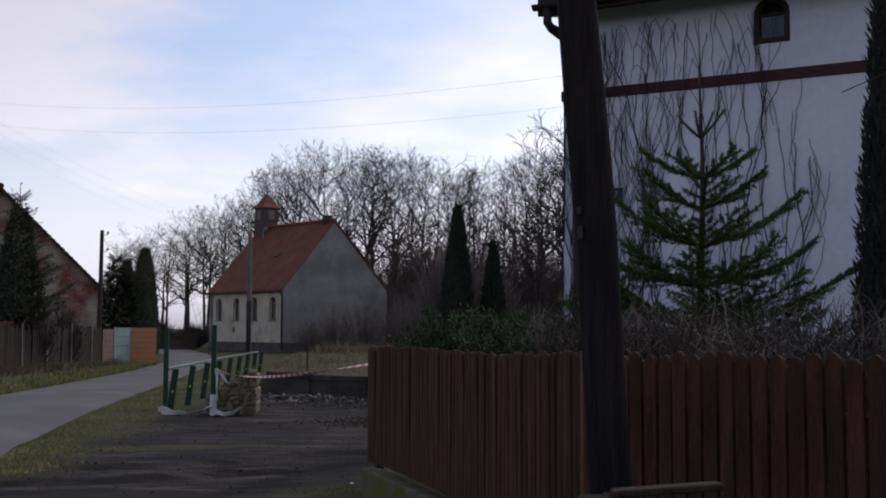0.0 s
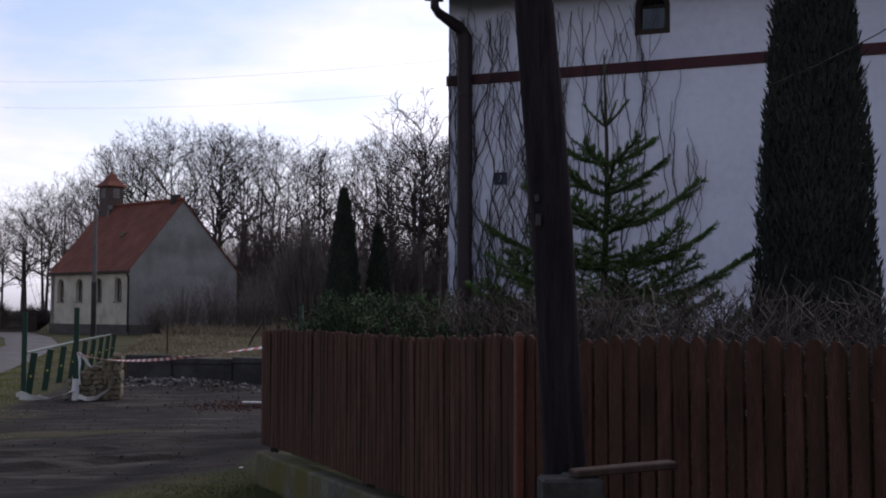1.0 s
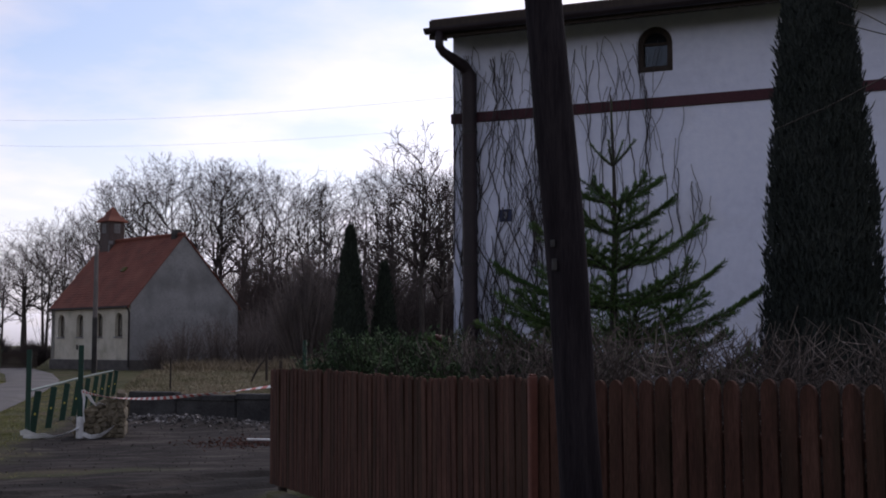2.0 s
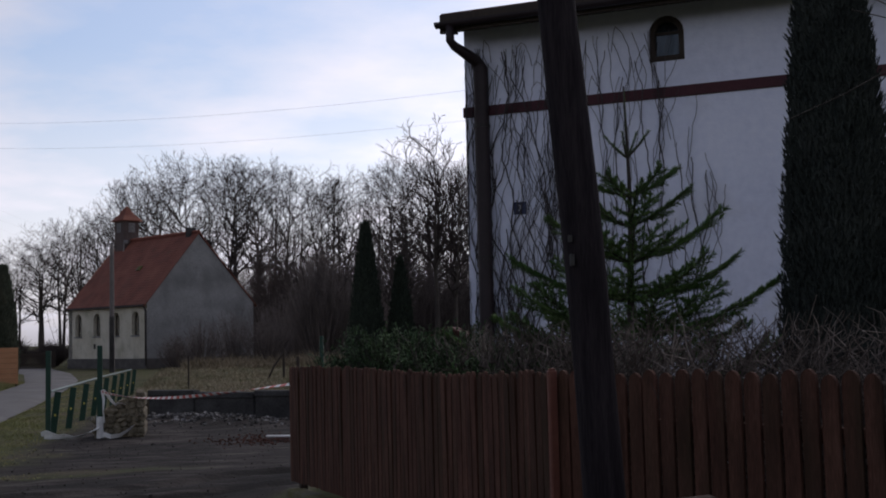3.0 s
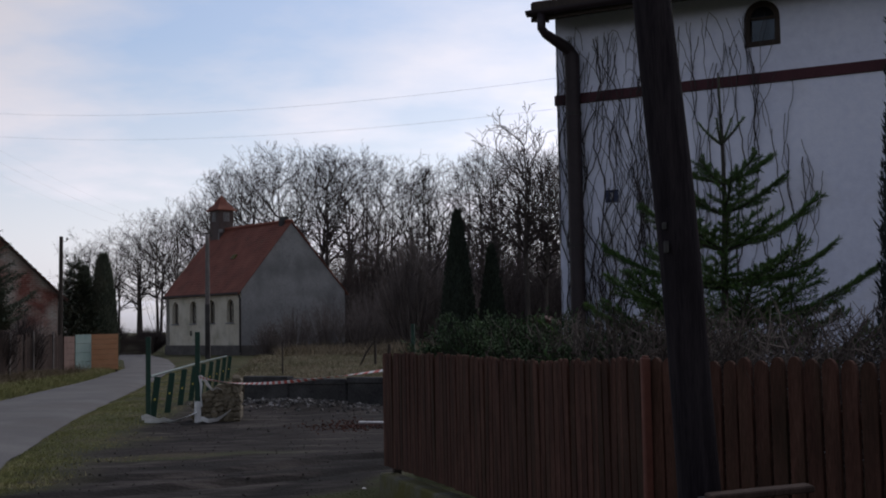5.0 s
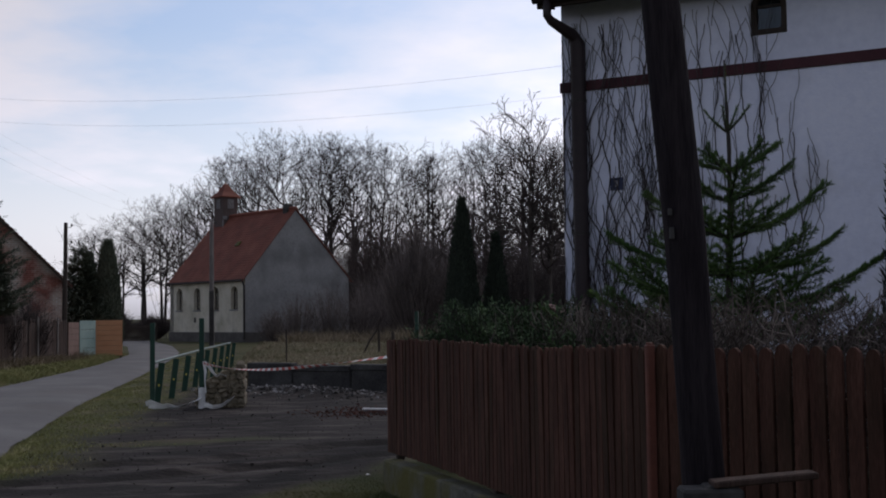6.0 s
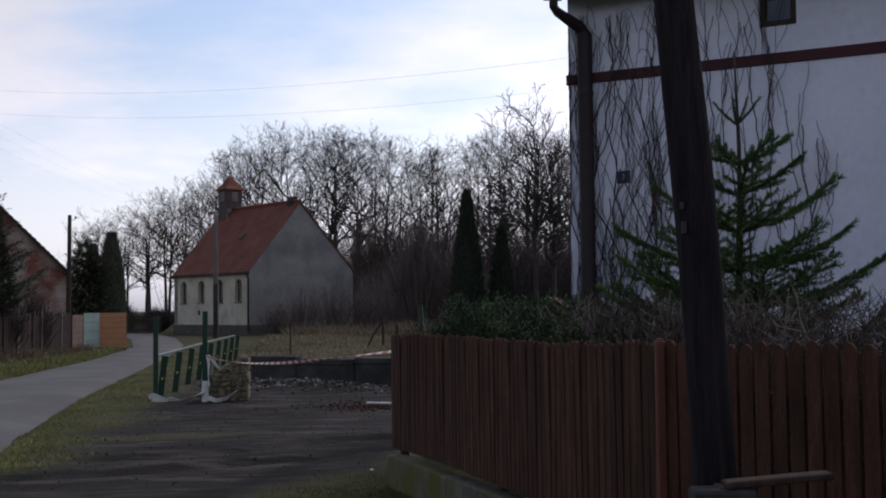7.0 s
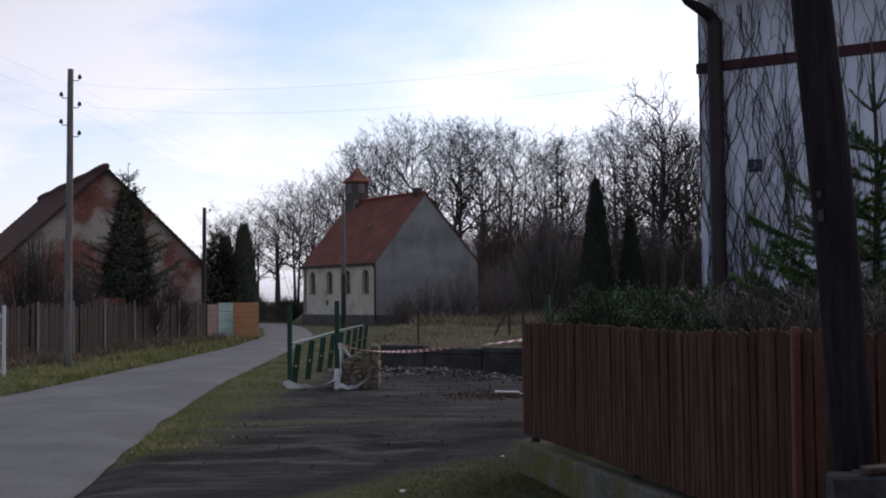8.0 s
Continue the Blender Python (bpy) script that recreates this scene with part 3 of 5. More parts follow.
def Geo_frame(outline, wide, d0, d1):
    """A ring that follows an outline, wide metres broad."""
    g = Geo()
    n = len(outline)
    cx = sum(p[0] for p in outline) / n
    cz = (min(p[1] for p in outline) + max(p[1] for p in outline)) / 2
    hx = (max(p[0] for p in outline) - min(p[0] for p in outline)) / 2
    hz = (max(p[1] for p in outline) - min(p[1] for p in outline)) / 2
    inner = [(cx + (a - cx) * (1 - wide / hx), cz + (z - cz) * (1 - wide / hz)) for a, z in outline]
    for k in range(n):
        j = (k + 1) % n
        g.prism([outline[k], outline[j], inner[j], inner[k]], d0, d1)
    return g.welded()


build_house()

# ---------------------------------------------------------------- chapel
CHAPEL = pose(-2.573, 79.807, 0, 0, 0, 34.8)


def tile_courses(g, x0, z0, x1, z1, y0, y1, n, lift=0.03):
    """Overlapping courses of a roof slope that climbs from (x0, z0) to (x1, z1), from y0 to y1."""
    L = math.hypot(x1 - x0, z1 - z0)
    nx, nz = -(z1 - z0) / L, (x1 - x0) / L
    if nz < 0:
        nx, nz = -nx, -nz
    at = lambda f, up: (x0 + (x1 - x0) * f + nx * up, z0 + (z1 - z0) * f + nz * up)
    out = [at(0, -0.03), at(0, lift * 1.6)]
    for k in range(1, n):
        out += [at(k / n, 0.01), at(k / n, lift * 1.6)]
    out += [at(1, 0.01), at(1, -0.03)]
    g.prism(out, y0, y1)


def build_chapel():
    ch = thing("chapel", CHAPEL, "small cream chapel with red tiled roof and wooden turret", "chapel")
    W, L, EAVE, APEX, T, AX = 8.75, 10.0, 4.40, 9.15, 0.5, 4.12
    wins = [(y - 0.44, y + 0.44, 2.22, 3.8) for y in (1.35, 3.75, 6.2, 8.65)]
    g = Geo()
    holed_wall(g, 0, L, 0.68, EAVE, wins, 0, T, axis="x")
    part("side_wall", g.welded(), M_CHURCH, ch, "cream rendered side wall")
    g = Geo()
    g.prism([(T, 0.68), (W, 0.68), (W, EAVE), (AX, APEX - 0.05), (0.02, EAVE), (0.02, EAVE - 0.02), (T, EAVE - 0.02)], -0.01, T)
    part("gable_wall", g, M_GABLE, ch, "bare grey cement-rendered gable")
    g = Geo()
    g.box((0.0, -0.012, 0.68), (T, -0.002, EAVE - 0.02))
    part("gable_edge", g, M_GABLE, ch)
    g = Geo()
    g.prism([(0, 0.68), (W, 0.68), (W, EAVE), (AX, APEX - 0.05), (0, EAVE)], L - T, L)
    part("far_gable", g, M_GABLE, ch)
    g = Geo()
    g.box((W - T, T, 0.68), (W, L - T, EAVE))
    part("side_wall", g, M_CHURCH, ch)
    g = Geo()
    g.box((-0.08, -0.09, -0.4), (W + 0.08, L + 0.08, 0.68), c=0.04)
    part("plinth", g, M_PLINTH, ch, "dark rubble-stone plinth")
    for sgn in (0, 1):
        g = Geo()
        x0, x1 = (-0.3, AX) if not sgn else (W + 0.3, AX)
        sl = (APEX - EAVE) / (AX if not sgn else W - AX)
        tile_courses(g, x0, EAVE - 0.3 * sl + 0.05, x1, APEX + 0.05, -0.12, L + 0.03, 28, 0.014)
        part("roof_slope", g, M_ROOF, ch, "red clay tiles in courses")
    g = Geo()
    g.tube([(0, 0, 0.06), (0, 0.44, 0.085)], [0.13, 0.15], 8)
    me = g.mesh("ridge_tile", M_ROOF)
    for k in range(23):
        part("ridge_tile", me, None, ch, at=pose(AX, -0.1 + k * 0.425, APEX))
    g = Geo()
    g.box((-0.36, -0.1, EAVE - 0.3), (-0.2, L + 0.03, EAVE - 0.17))
    part("gutter", g, M_IRON, ch, "dark eaves gutter")
    g = Geo()
    g.tube([(-0.26, -0.02, EAVE - 0.25), (-0.12, -0.05, EAVE - 0.6), (-0.12, -0.05, 0.2)], 0.07, 8)
    part("downpipe", g, M_IRON, ch)
    for y0, y1, z0, z1 in wins:
        fr = Geo_frame(arch(y0 + 0.01, y1 - 0.01, z0 + 0.01, z1 - 0.01), 0.07, -0.33, -0.25)
        m = Matrix(((0, -1, 0, 0), (1, 0, 0, 0), (0, 0, 1, 0), (0, 0, 0, 1)))
        fr.v = [tuple(m @ Vector(p)) for p in fr.v]
        wo = part("window", fr, M_DARKWOOD, ch, "tall round-headed dark window")
        g = Geo()
        g.prism(arch(y0 + 0.06, y1 - 0.06, z0 + 0.06, z1 - 0.06), 0.28, 0.30, axis="x")
        part("pane", g, M_GLASS, wo)
        g = Geo()
        g.box((0.26, (y0 + y1) / 2 - 0.02, z0 + 0.05), (0.32, (y0 + y1) / 2 + 0.02, z1 - 0.06))
        for z in (z0 + 0.45, z0 + 0.9):
            g.box((0.265, y0 + 0.05, z), (0.315, y1 - 0.05, z + 0.03))
        part("glazing_bar", g, M_DARKWOOD, wo)
        g = Geo()
        g.box((-0.08, y0 - 0.06, z0 - 0.09), (0.24, y1 + 0.06, z0 - 0.005))
        part("window_sill", g, M_GABLE, wo)
    g = Geo()
    g.box((-0.02, 6.35, 1.35), (0.05, 6.6, 1.7))
    part("vent", g, M_IRON, ch)
    # turret astride the ridge
    cx, cy, h = AX, 9.0, 0.62
    g = Geo()
    g.box((cx - h, cy - h, APEX - 1.3), (cx + h, cy + h, 10.72))
    tw = part("turret", g, M_SLATE, ch, "dark boarded bell turret")
    g = Geo()
    for k in range(9):
        for side in range(4):
            m = Matrix.Translation((cx, cy, 0)) @ Matrix.Rotation(side * math.pi / 2, 4, "Z")
            a = -h + 0.02 + k * (2 * h - 0.04) / 9
            g.box((a, -h - 0.025, APEX - 1.2), (a + 0.13, -h - 0.001, 10.70), m)
    tagged(part("cladding", g, M_SLATE, tw), kind="stuff")
    for side in range(4):
        m = Matrix.Translation((cx, cy, 0)) @ Matrix.Rotation(side * math.pi / 2, 4, "Z")
        g = Geo()
        for k in range(7):
            z = 9.85 + k * 0.1
            g.box((-0.26, -h - 0.07, z), (0.26, -h - 0.03, z + 0.06), m)
        part("louvre", g, M_GABLE, tw, "pale slatted sound opening")
    g = Geo()
    for k in range(4):
        g.box((cx - h - 0.06 - 0.02 * k, cy - h - 0.07, APEX - 0.16 - 0.34 * k), (cx - h - 0.002 + 0.3 - 0.3 * min(k, 1), cy - h - 0.03, APEX + 0.1 - 0.3 * k))
    part("flashing", g, M_GABLE, tw, "pale stepped flashing")
    g = Geo()
    e = h + 0.2
    lev = [(e, 10.66), (e, 10.74), (e * 0.55, 11.14), (0.03, 11.85)]
    vs = [(cx + sx * r, cy + sy * r, z) for r, z in lev for sx, sy in ((-1, -1), (1, -1), (1, 1), (-1, 1))]
    fs = [(k * 4 + i, k * 4 + (i + 1) % 4, k * 4 + 4 + (i + 1) % 4, k * 4 + 4 + i) for k in range(3) for i in range(4)] + [(3, 2, 1, 0), (12, 13, 14, 15)]
    g.add(vs, fs)
    part("turret_roof", g, M_ROOF, tw, "red pyramid roof")
    g = Geo()
    g.tube([(cx, cy, 11.75), (cx, cy, 12.3)], [0.06, 0.02], 6)
    part("finial", g, M_IRON, tw)
    g = Geo()
    g.box((cx - 0.28, 0.6, APEX - 0.3), (cx + 0.28, 1.15, APEX + 0.45), c=0.03)
    part("chimney", g, M_DARKCONC, ch, "stumpy sooty chimney")
    g = Geo()
    m = Matrix.Translation((2.1, 4.1, EAVE + 2.1 * (APEX - EAVE) / AX + 0.03)) @ Matrix.Rotation(-math.atan2(APEX - EAVE, AX), 4, "Y")
    g.box((-0.2, -0.25, 0.02), (0.2, 0.25, 0.1), m)
    part("skylight", g, M_CONCRETE, ch)
    return ch


build_chapel()

# ---------------------------------------------------------------- brick barn
def build_barn():
    ang = math.degrees(math.atan2(0.447, 0.894))
    barn = thing("barn", pose(-16.67, 48.0, 0, 0, 0, ang), "old brick barn with render falling off its gable", "barn")
    W, AX, APEX, EAVE, D = 8.29, 4.14, 7.28, 3.35, 16.8
    g = Geo()
    g.prism([(0, -0.3), (W, -0.3), (W, EAVE), (AX, APEX), (0, EAVE)], 0, 0.4)
    part("gable_wall", g, M_BRICKBARN, barn, "red brick gable with patches of old render")
    g = Geo()
    g.prism([(0, -0.3), (W, -0.3), (W, EAVE), (AX, APEX), (0, EAVE)], D - 0.4, D)
    part("far_gable", g, M_BRICKBARN, barn)
    for x in (0, W - 0.4):
        g = Geo()
        g.box((x, 0.4, -0.3), (x + 0.4, D - 0.4, EAVE))
        part("side_wall", g, M_BRICKBARN, barn)
    for x0, z0 in ((-0.35, EAVE - 0.28), (W + 0.35, EAVE - 0.28)):
        g = Geo()
        tile_courses(g, x0, z0, AX, APEX + 0.08, -0.28, D + 0.2, 24, 0.03)
        part("roof_slope", g, M_OLDROOF, barn, "sagging dark tiled roof")
        g = Geo()
        g.prism([(x0, z0 - 0.12), (AX, APEX - 0.06), (AX, APEX + 0.06), (x0, z0)], -0.26, -0.2)
        part("barge_board", g, M_DARKWOOD, barn)
    g = Geo()
    g.tube([(0, 0, 0.12), (0, 0.54, 0.14)], [0.14, 0.16], 7)
    me = g.mesh("ridge_tile", M_OLDROOF)
    for k in range(33):
        part("ridge_tile", me, None, barn, at=pose(AX, -0.28 + 0.52 * k, APEX + 0.02 * math.sin(k * 0.7)))
    return barn


build_barn()

# ---------------------------------------------------------------- picket fence
FA, FB, FC = Vector((1.165, 11.59, 0)), Vector((2.166, 6.456, 0)), Vector((4.0, 2.89, 0))


def picket_mesh(h, w):
    g = Geo()
    out = [(-w, 0), (w, 0), (w, h - 0.05), (w * 0.8, h - 0.022), (w * 0.4, h - 0.005), (0, h), (-w * 0.4, h - 0.005), (-w * 0.8, h - 0.022), (-w, h - 0.05)]
    g.prism(out, 0, 0.02)
    return g.mesh("picket", M_PICKET)


def build_fence():
    fence = thing("picket_fence", pose(FB.x, FB.y, 0), "brown stained picket fence on a mossy concrete plinth", "fence")
    kinds = {w: [picket_mesh(h, w) for h in (1.05, 1.058, 1.066)] for w in (0.032, 0.040)}
    r = random.Random(3)
    for a, b, wide, half, z0, z1 in ((FA, FB, 0.077, 0.032, 0.0, 0.055), (FB, FC, 0.098, 0.040, 0.055, 0.075)):
        d = (b - a)
        L = d.length
        ang = math.degrees(math.atan2(d.y, d.x))
        base = pose(a.x - FB.x, a.y - FB.y, z0, 0, 0, ang) @ pose(0, 0, 0, 0, -math.degrees(math.atan2(z1 - z0, L)), 0)
        n = int(L / wide)
        for k in range(n):
            x = (k + 0.5) * L / n
            sag = 0.012 * math.sin(x * 1.3) + r.uniform(-0.005, 0.005)
            m = base @ pose(x, -0.02, 0.365 + sag, r.uniform(-0.5, 0.5), r.uniform(-0.28, 0.28), r.uniform(-1.5, 1.5))
            part("picket", r.choice(kinds[half]), None, fence, at=m)
        for z in (0.58, 1.12):
            g = Geo()
            g.box((0, 0.004, z), (L, 0.05, z + 0.075), c=0.006)
            part("rail", g, M_PICKET, fence, at=base)
        m = int(L / 1.9)
        for k in range(m + 1):
            g = Geo()
            x = min(max(L * k / m, 0.05), L - 0.05)
            g.box((x - 0.04, 0.055, 0.0), (x + 0.04, 0.125, 1.32), c=0.008)
            part("post", g, M_DARKWOOD, fence, at=base)
        segs = max(2, int(L / 1.7))
        for k in range(segs):
            g = Geo()
            x0, x1 = L * k / segs, L * (k + 1) / segs
            top = 0.31 + 0.012 * r.uniform(-1, 1)
            g.box((x0 + 0.006, -0.07, -0.25), (x1 - 0.006, 0.10, top), c=0.015)
            part("plinth_slab", g, M_CONCRETE, fence, "mossy concrete plinth", at=base)
    g = Geo()
    g.box((-0.017, -0.026, 0.1), (0.017, 0.026, 1.49), c=0.007)
    g.box((-0.012, -0.02, 1.49), (0.012, 0.02, 1.5), c=0.004)
    part("corner_post", g, M_POSTPAINT, fence, "red-brown painted corner post", at=pose(-0.045, -0.02, 0, 0, 0, -78.4))
    return fence


build_fence()

# ---------------------------------------------------------------- tarred pole with its footing
def build_near_pole():
    pole = thing("utility_pole", pose(1.985, 5.17, 0), "leaning dark tarred wooden utility pole", "pole")
    g = Geo()
    pts, rad = [], []
    for k in range(26):
        z = -0.3 + 0.32 * k
        pts.append((-0.0436 * z - 0.036 * max(0.0, z - 2.1) + 0.004 * math.sin(z * 1.7), 0.014 * z, z))
        rad.append(0.094 - 0.0032 * z + 0.0025 * math.sin(z * 3.3))
    g.tube(pts, rad, 18)
    part("shaft", g, M_POLEWOOD, pole, smooth=True)
    g = Geo()
    g.box((-0.178, -0.052, 1.97), (-0.16, -0.03, 2.02), c=0.003)
    part("tag", g, M_DARKCONC, pole, "small grey metal tag")
    g = Geo()
    g.box((-0.182, -0.046, 2.07), (-0.166, -0.028, 2.10), c=0.003)
    part("tag", g, M_DARKCONC, pole, "small grey metal tag")
    for z in (7.1, 7.4):
        g = Geo()
        x = -0.0436 * z - 0.036 * (z - 2.1)
        g.tube([(x, 0.1, z), (x - 0.12, 0.1, z), (x - 0.14, 0.1, z + 0.08)], 0.009, 6)
        part("hook", g, M_IRON, pole)
    return pole


build_near_pole()


def build_footing():
    ft = thing("pole_footing", pose(1.85, 5.0, 0.185, 0, 0, -8), "weathered concrete footing stub with a timber laid on it", "footing")
    g = Geo()
    g.box((-0.07, -0.10, -0.4), (0.175, 0.06, 0.762), c=0.012)
    g.box((0.03, -0.07, 0.75), (0.16, 0.05, 0.772), pose(0, 0, 0, 0, 0, 3), c=0.008)
    part("concrete_stub", g, M_DARKCONC, ft)
    g = Geo()
    g.box((-0.10, -0.05, -0.014), (0.33, 0.05, 0.014), pose(0.155, -0.03, 0.785, 0, -4, 4), c=0.006)
    part("timber", g, M_OLDPLANK, ft, "rough brown timber")
    return ft


build_footing()

# ---------------------------------------------------------------- climbing vine on the house wall
def build_vine():
    r = random.Random(11)
    vine = thing("climbing_vine", HOUSE, "leafless climbing vine clinging to the white house wall", "vine")
    stems = [(0.04, 0.012, 5.15, 0.05), (0.12, 0.014, 5.2, 0.16), (0.30, 0.018, 5.15, 0.40), (0.36, 0.014, 5.0, 0.55), (0.42, 0.016, 5.2, 0.50), (0.47, 0.013, 4.2, 0.8), (0.52, 0.014, 4.9, 0.42), (0.58, 0.012, 3.4, 0.95),
             (0.66, 0.014, 5.0, 0.72), (0.74, 0.010, 3.0, 0.5), (0.85, 0.012, 4.6, 1.05), (0.95, 0.010, 3.2, 1.2), (1.2, 0.010, 5.15, 1.35), (1.5, 0.012, 5.2, 1.55), (1.72, 0.012, 5.0, 1.75),
             (1.9, 0.013, 4.7, 2.0), (2.05, 0.014, 4.85, 2.2), (2.2, 0.012, 4.6, 2.3), (2.3, 0.011, 4.5, 2.45), (2.48, 0.010, 3.9, 2.62), (2.6, 0.011, 3.7, 2.8), (2.75, 0.010, 3.5, 2.88)]
    for s0, r0, top, s1 in stems:
        g = Geo()
        grow(g, r, s0, -0.05, r0, top, s1, 0)
        part("stem", g, M_VINE, vine, smooth=True)
    return vine


def grow(g, r, s, z, rad, top, aim, depth):
    pts, radii = [], []
    drift = r.uniform(-0.3, 0.3)
    while z < top:
        f = z / 5.5
        y_here = -0.035 if 4.33 < z < 4.52 else -0.004
        pts.append((max(-0.01, s + r.uniform(-0.008, 0.008)), y_here - rad - r.uniform(0.002, 0.03), z))
        radii.append(max(0.0034, rad * 0.9 * (1 - 0.65 * f)))
        drift = 0.8 * drift + r.uniform(-1, 1) * (0.27 if s < 1.4 else 0.20) + (0.25 if s < 1.4 else 0.8) * (aim - s)
        step = r.uniform(0.05, 0.11)
        z += step
        s = max(0.02, s + drift * step)
        if r.random() < ((0.15 if s < 1.4 else 0.08) if depth == 0 else 0.11) and depth < 2 and 0.4 < z < 4.9:
            grow(g, r, s, z, max(0.004, rad * r.uniform(0.35, 0.6)), min(5.2, z + r.uniform(0.4, 1.6)), s + r.uniform(-0.45, 0.45) * (1 if s < 1.4 else 0.4), depth + 1)
    if depth and r.random() < 0.12 and len(pts) > 3:
        for k in range(5):
            s += r.uniform(0.0, 0.06) * (1 if drift > 0 else -1)
            z -= 0.03 * k
            pts.append((max(0.02, s), pts[-1][1], z))
            radii.append(0.0035)
    if len(pts) > 1:
        g.tube(pts, radii, 5, cap=False)


build_vine()


# ---------------------------------------------------------------- conifers
def tuft(g, base, way, length, width, slot=0):
    way = way.normalized()
    side = way.cross(Vector((0.2, 0.3, 0.93)))
    side = side.normalized() * width if side.length > 1e-4 else Vector((width, 0, 0))
    mid = base + way * length * 0.45
    g.add([base, mid + side, base + way * length, mid - side], [(0, 1, 2, 3)], slot)


def build_spruce(name, at, h, label, seed, spread, first, material, dense=1.0, needle=0.03, long_side=None, group="", core=0.0, limbs=8, gap=1.0, bare=0.93):
    """A spruce with whorls of limbs; long_side: (direction, factor) in which the limbs are longer."""
    r = random.Random(seed)
    sp = thing(name, at, label, "tree", group)
    g = Geo()
    g.tube([(0.01 * math.sin(k), 0.01 * math.cos(k * 1.3), h * k / 10) for k in range(11)], [0.013 * h * (1 - k / 10.4) + 0.004 for k in range(11)], 8)
    part("trunk", g, M_BARK, sp, smooth=True)
    leaf = Geo()
    z = first
    level = 0
    while z < h * 0.90:
        f = z / h
        reach = min(0.40 * h, spread * (1 - f) ** 1.25) + 0.012 * h
        count = 4 if f > 0.8 else 5 if f > 0.62 else limbs
        turn = r.uniform(0, 6.28)
        for k in range(count):
            a = turn + 2 * math.pi * k / count + r.uniform(-0.2, 0.2)
            L = reach * r.uniform(0.6, 1.12)
            wood = Geo()
            if long_side:
                L *= 1 + long_side[1] * max(0.0, math.cos(a - long_side[0])) * (1 - f)
            droop = 0.75 if f > 0.82 else 0.28 if f > 0.6 else 0.12
            pts = []
            n = 7
            for j in range(n + 1):
                q = j / n
                zz = z + L * (droop * q - 0.18 * q * (1 - f) + 0.42 * q * q * (1 - 0.3 * f))
                pts.append(Vector((math.cos(a) * L * q, math.sin(a) * L * q, zz)))
            wood.tube(pts, [0.010 * h * 0.25 * (1 - 0.85 * j / n) + 0.002 for j in range(n + 1)], 4, cap=False)
            brush(leaf, r, pts, needle * ((1.05 - 0.5 * f) if f < 0.80 else 0.5), dense)
            # side twigs
            m = max(3, int(L / (needle * 1.1))) if f < 0.80 or needle > 0.1 else 0
            for t in range(m):
                q = 0.25 + 0.72 * t / m
                i = min(n - 1, int(q * n))
                p = pts[i].lerp(pts[i + 1], q * n - i)
                d = (pts[i + 1] - pts[i]).normalized()
                sgn = 1 if t % 2 else -1
                w = (d + sgn * d.cross(Vector((0, 0, 1))) * r.uniform(0.7, 1.1) + Vector((0, 0, r.uniform(-0.35, 0.05)))).normalized()
                ln = (needle * 2.4 + 0.36 * L * (1 - q)) * r.uniform(0.6, 1.1)
                tp = [p, p + w * ln * 0.5, p + w * ln + Vector((0, 0, 0.04 * ln))]
                wood.tube(tp, [0.004, 0.003, 0.002], 3, cap=False)
                brush(leaf, r, tp, needle * (1.05 - 0.5 * f), dense)
            part("bough", wood, M_BARK, sp)
        level += 1
        z += gap * h * (0.062 if f < 0.6 else 0.068) * r.uniform(0.85, 1.2)
    if core:
        g = Geo()
        for _ in range(7000):
            f = first / h + (bare - first / h) * (1 - math.sqrt(r.random()))
            q = core * min(0.40 * h, spread * (1 - f)) * math.sqrt(r.random())
            a = r.uniform(0, 6.283)
            tuft(g, Vector((q * math.cos(a), q * math.sin(a), f * h)), Vector((math.cos(a), math.sin(a), r.uniform(-0.7, 0.5))), needle * r.uniform(0.8, 1.8), needle * 0.22)
        part("inner_foliage", g, material, sp)
    # leader
    brush(leaf, r, [Vector((0, 0, h * 0.9)), Vector((0, 0, h * 0.99))], needle * (0.25 if needle < 0.1 else 0.9), dense * 0.5)
    part("foliage", leaf, material, sp)
    return sp


def brush(leaf, r, pts, needle, dense):
    for p, q in zip(pts[:-1], pts[1:]):
        d = q - p
        n = max(3, int(d.length / (needle * 0.13) * dense))
        u = d.normalized()
        for k in range(n):
            b = p + d * (k + r.random()) / n
            o = Vector((r.gauss(0, 1), r.gauss(0, 1), r.gauss(0.25, 0.9)))
            o = (o - u * o.dot(u)).normalized()
            tuft(leaf, b, o + u * 0.9, needle * r.uniform(0.7, 1.25), needle * 0.11)


build_spruce("spruce", pose(3.47, 8.69, 0), 3.55, "young green spruce with long ascending lower limbs", 5, 2.2, 0.62, M_NEEDLE, 2.3, 0.050, limbs=8, gap=1.08, core=0.72, bare=0.46)


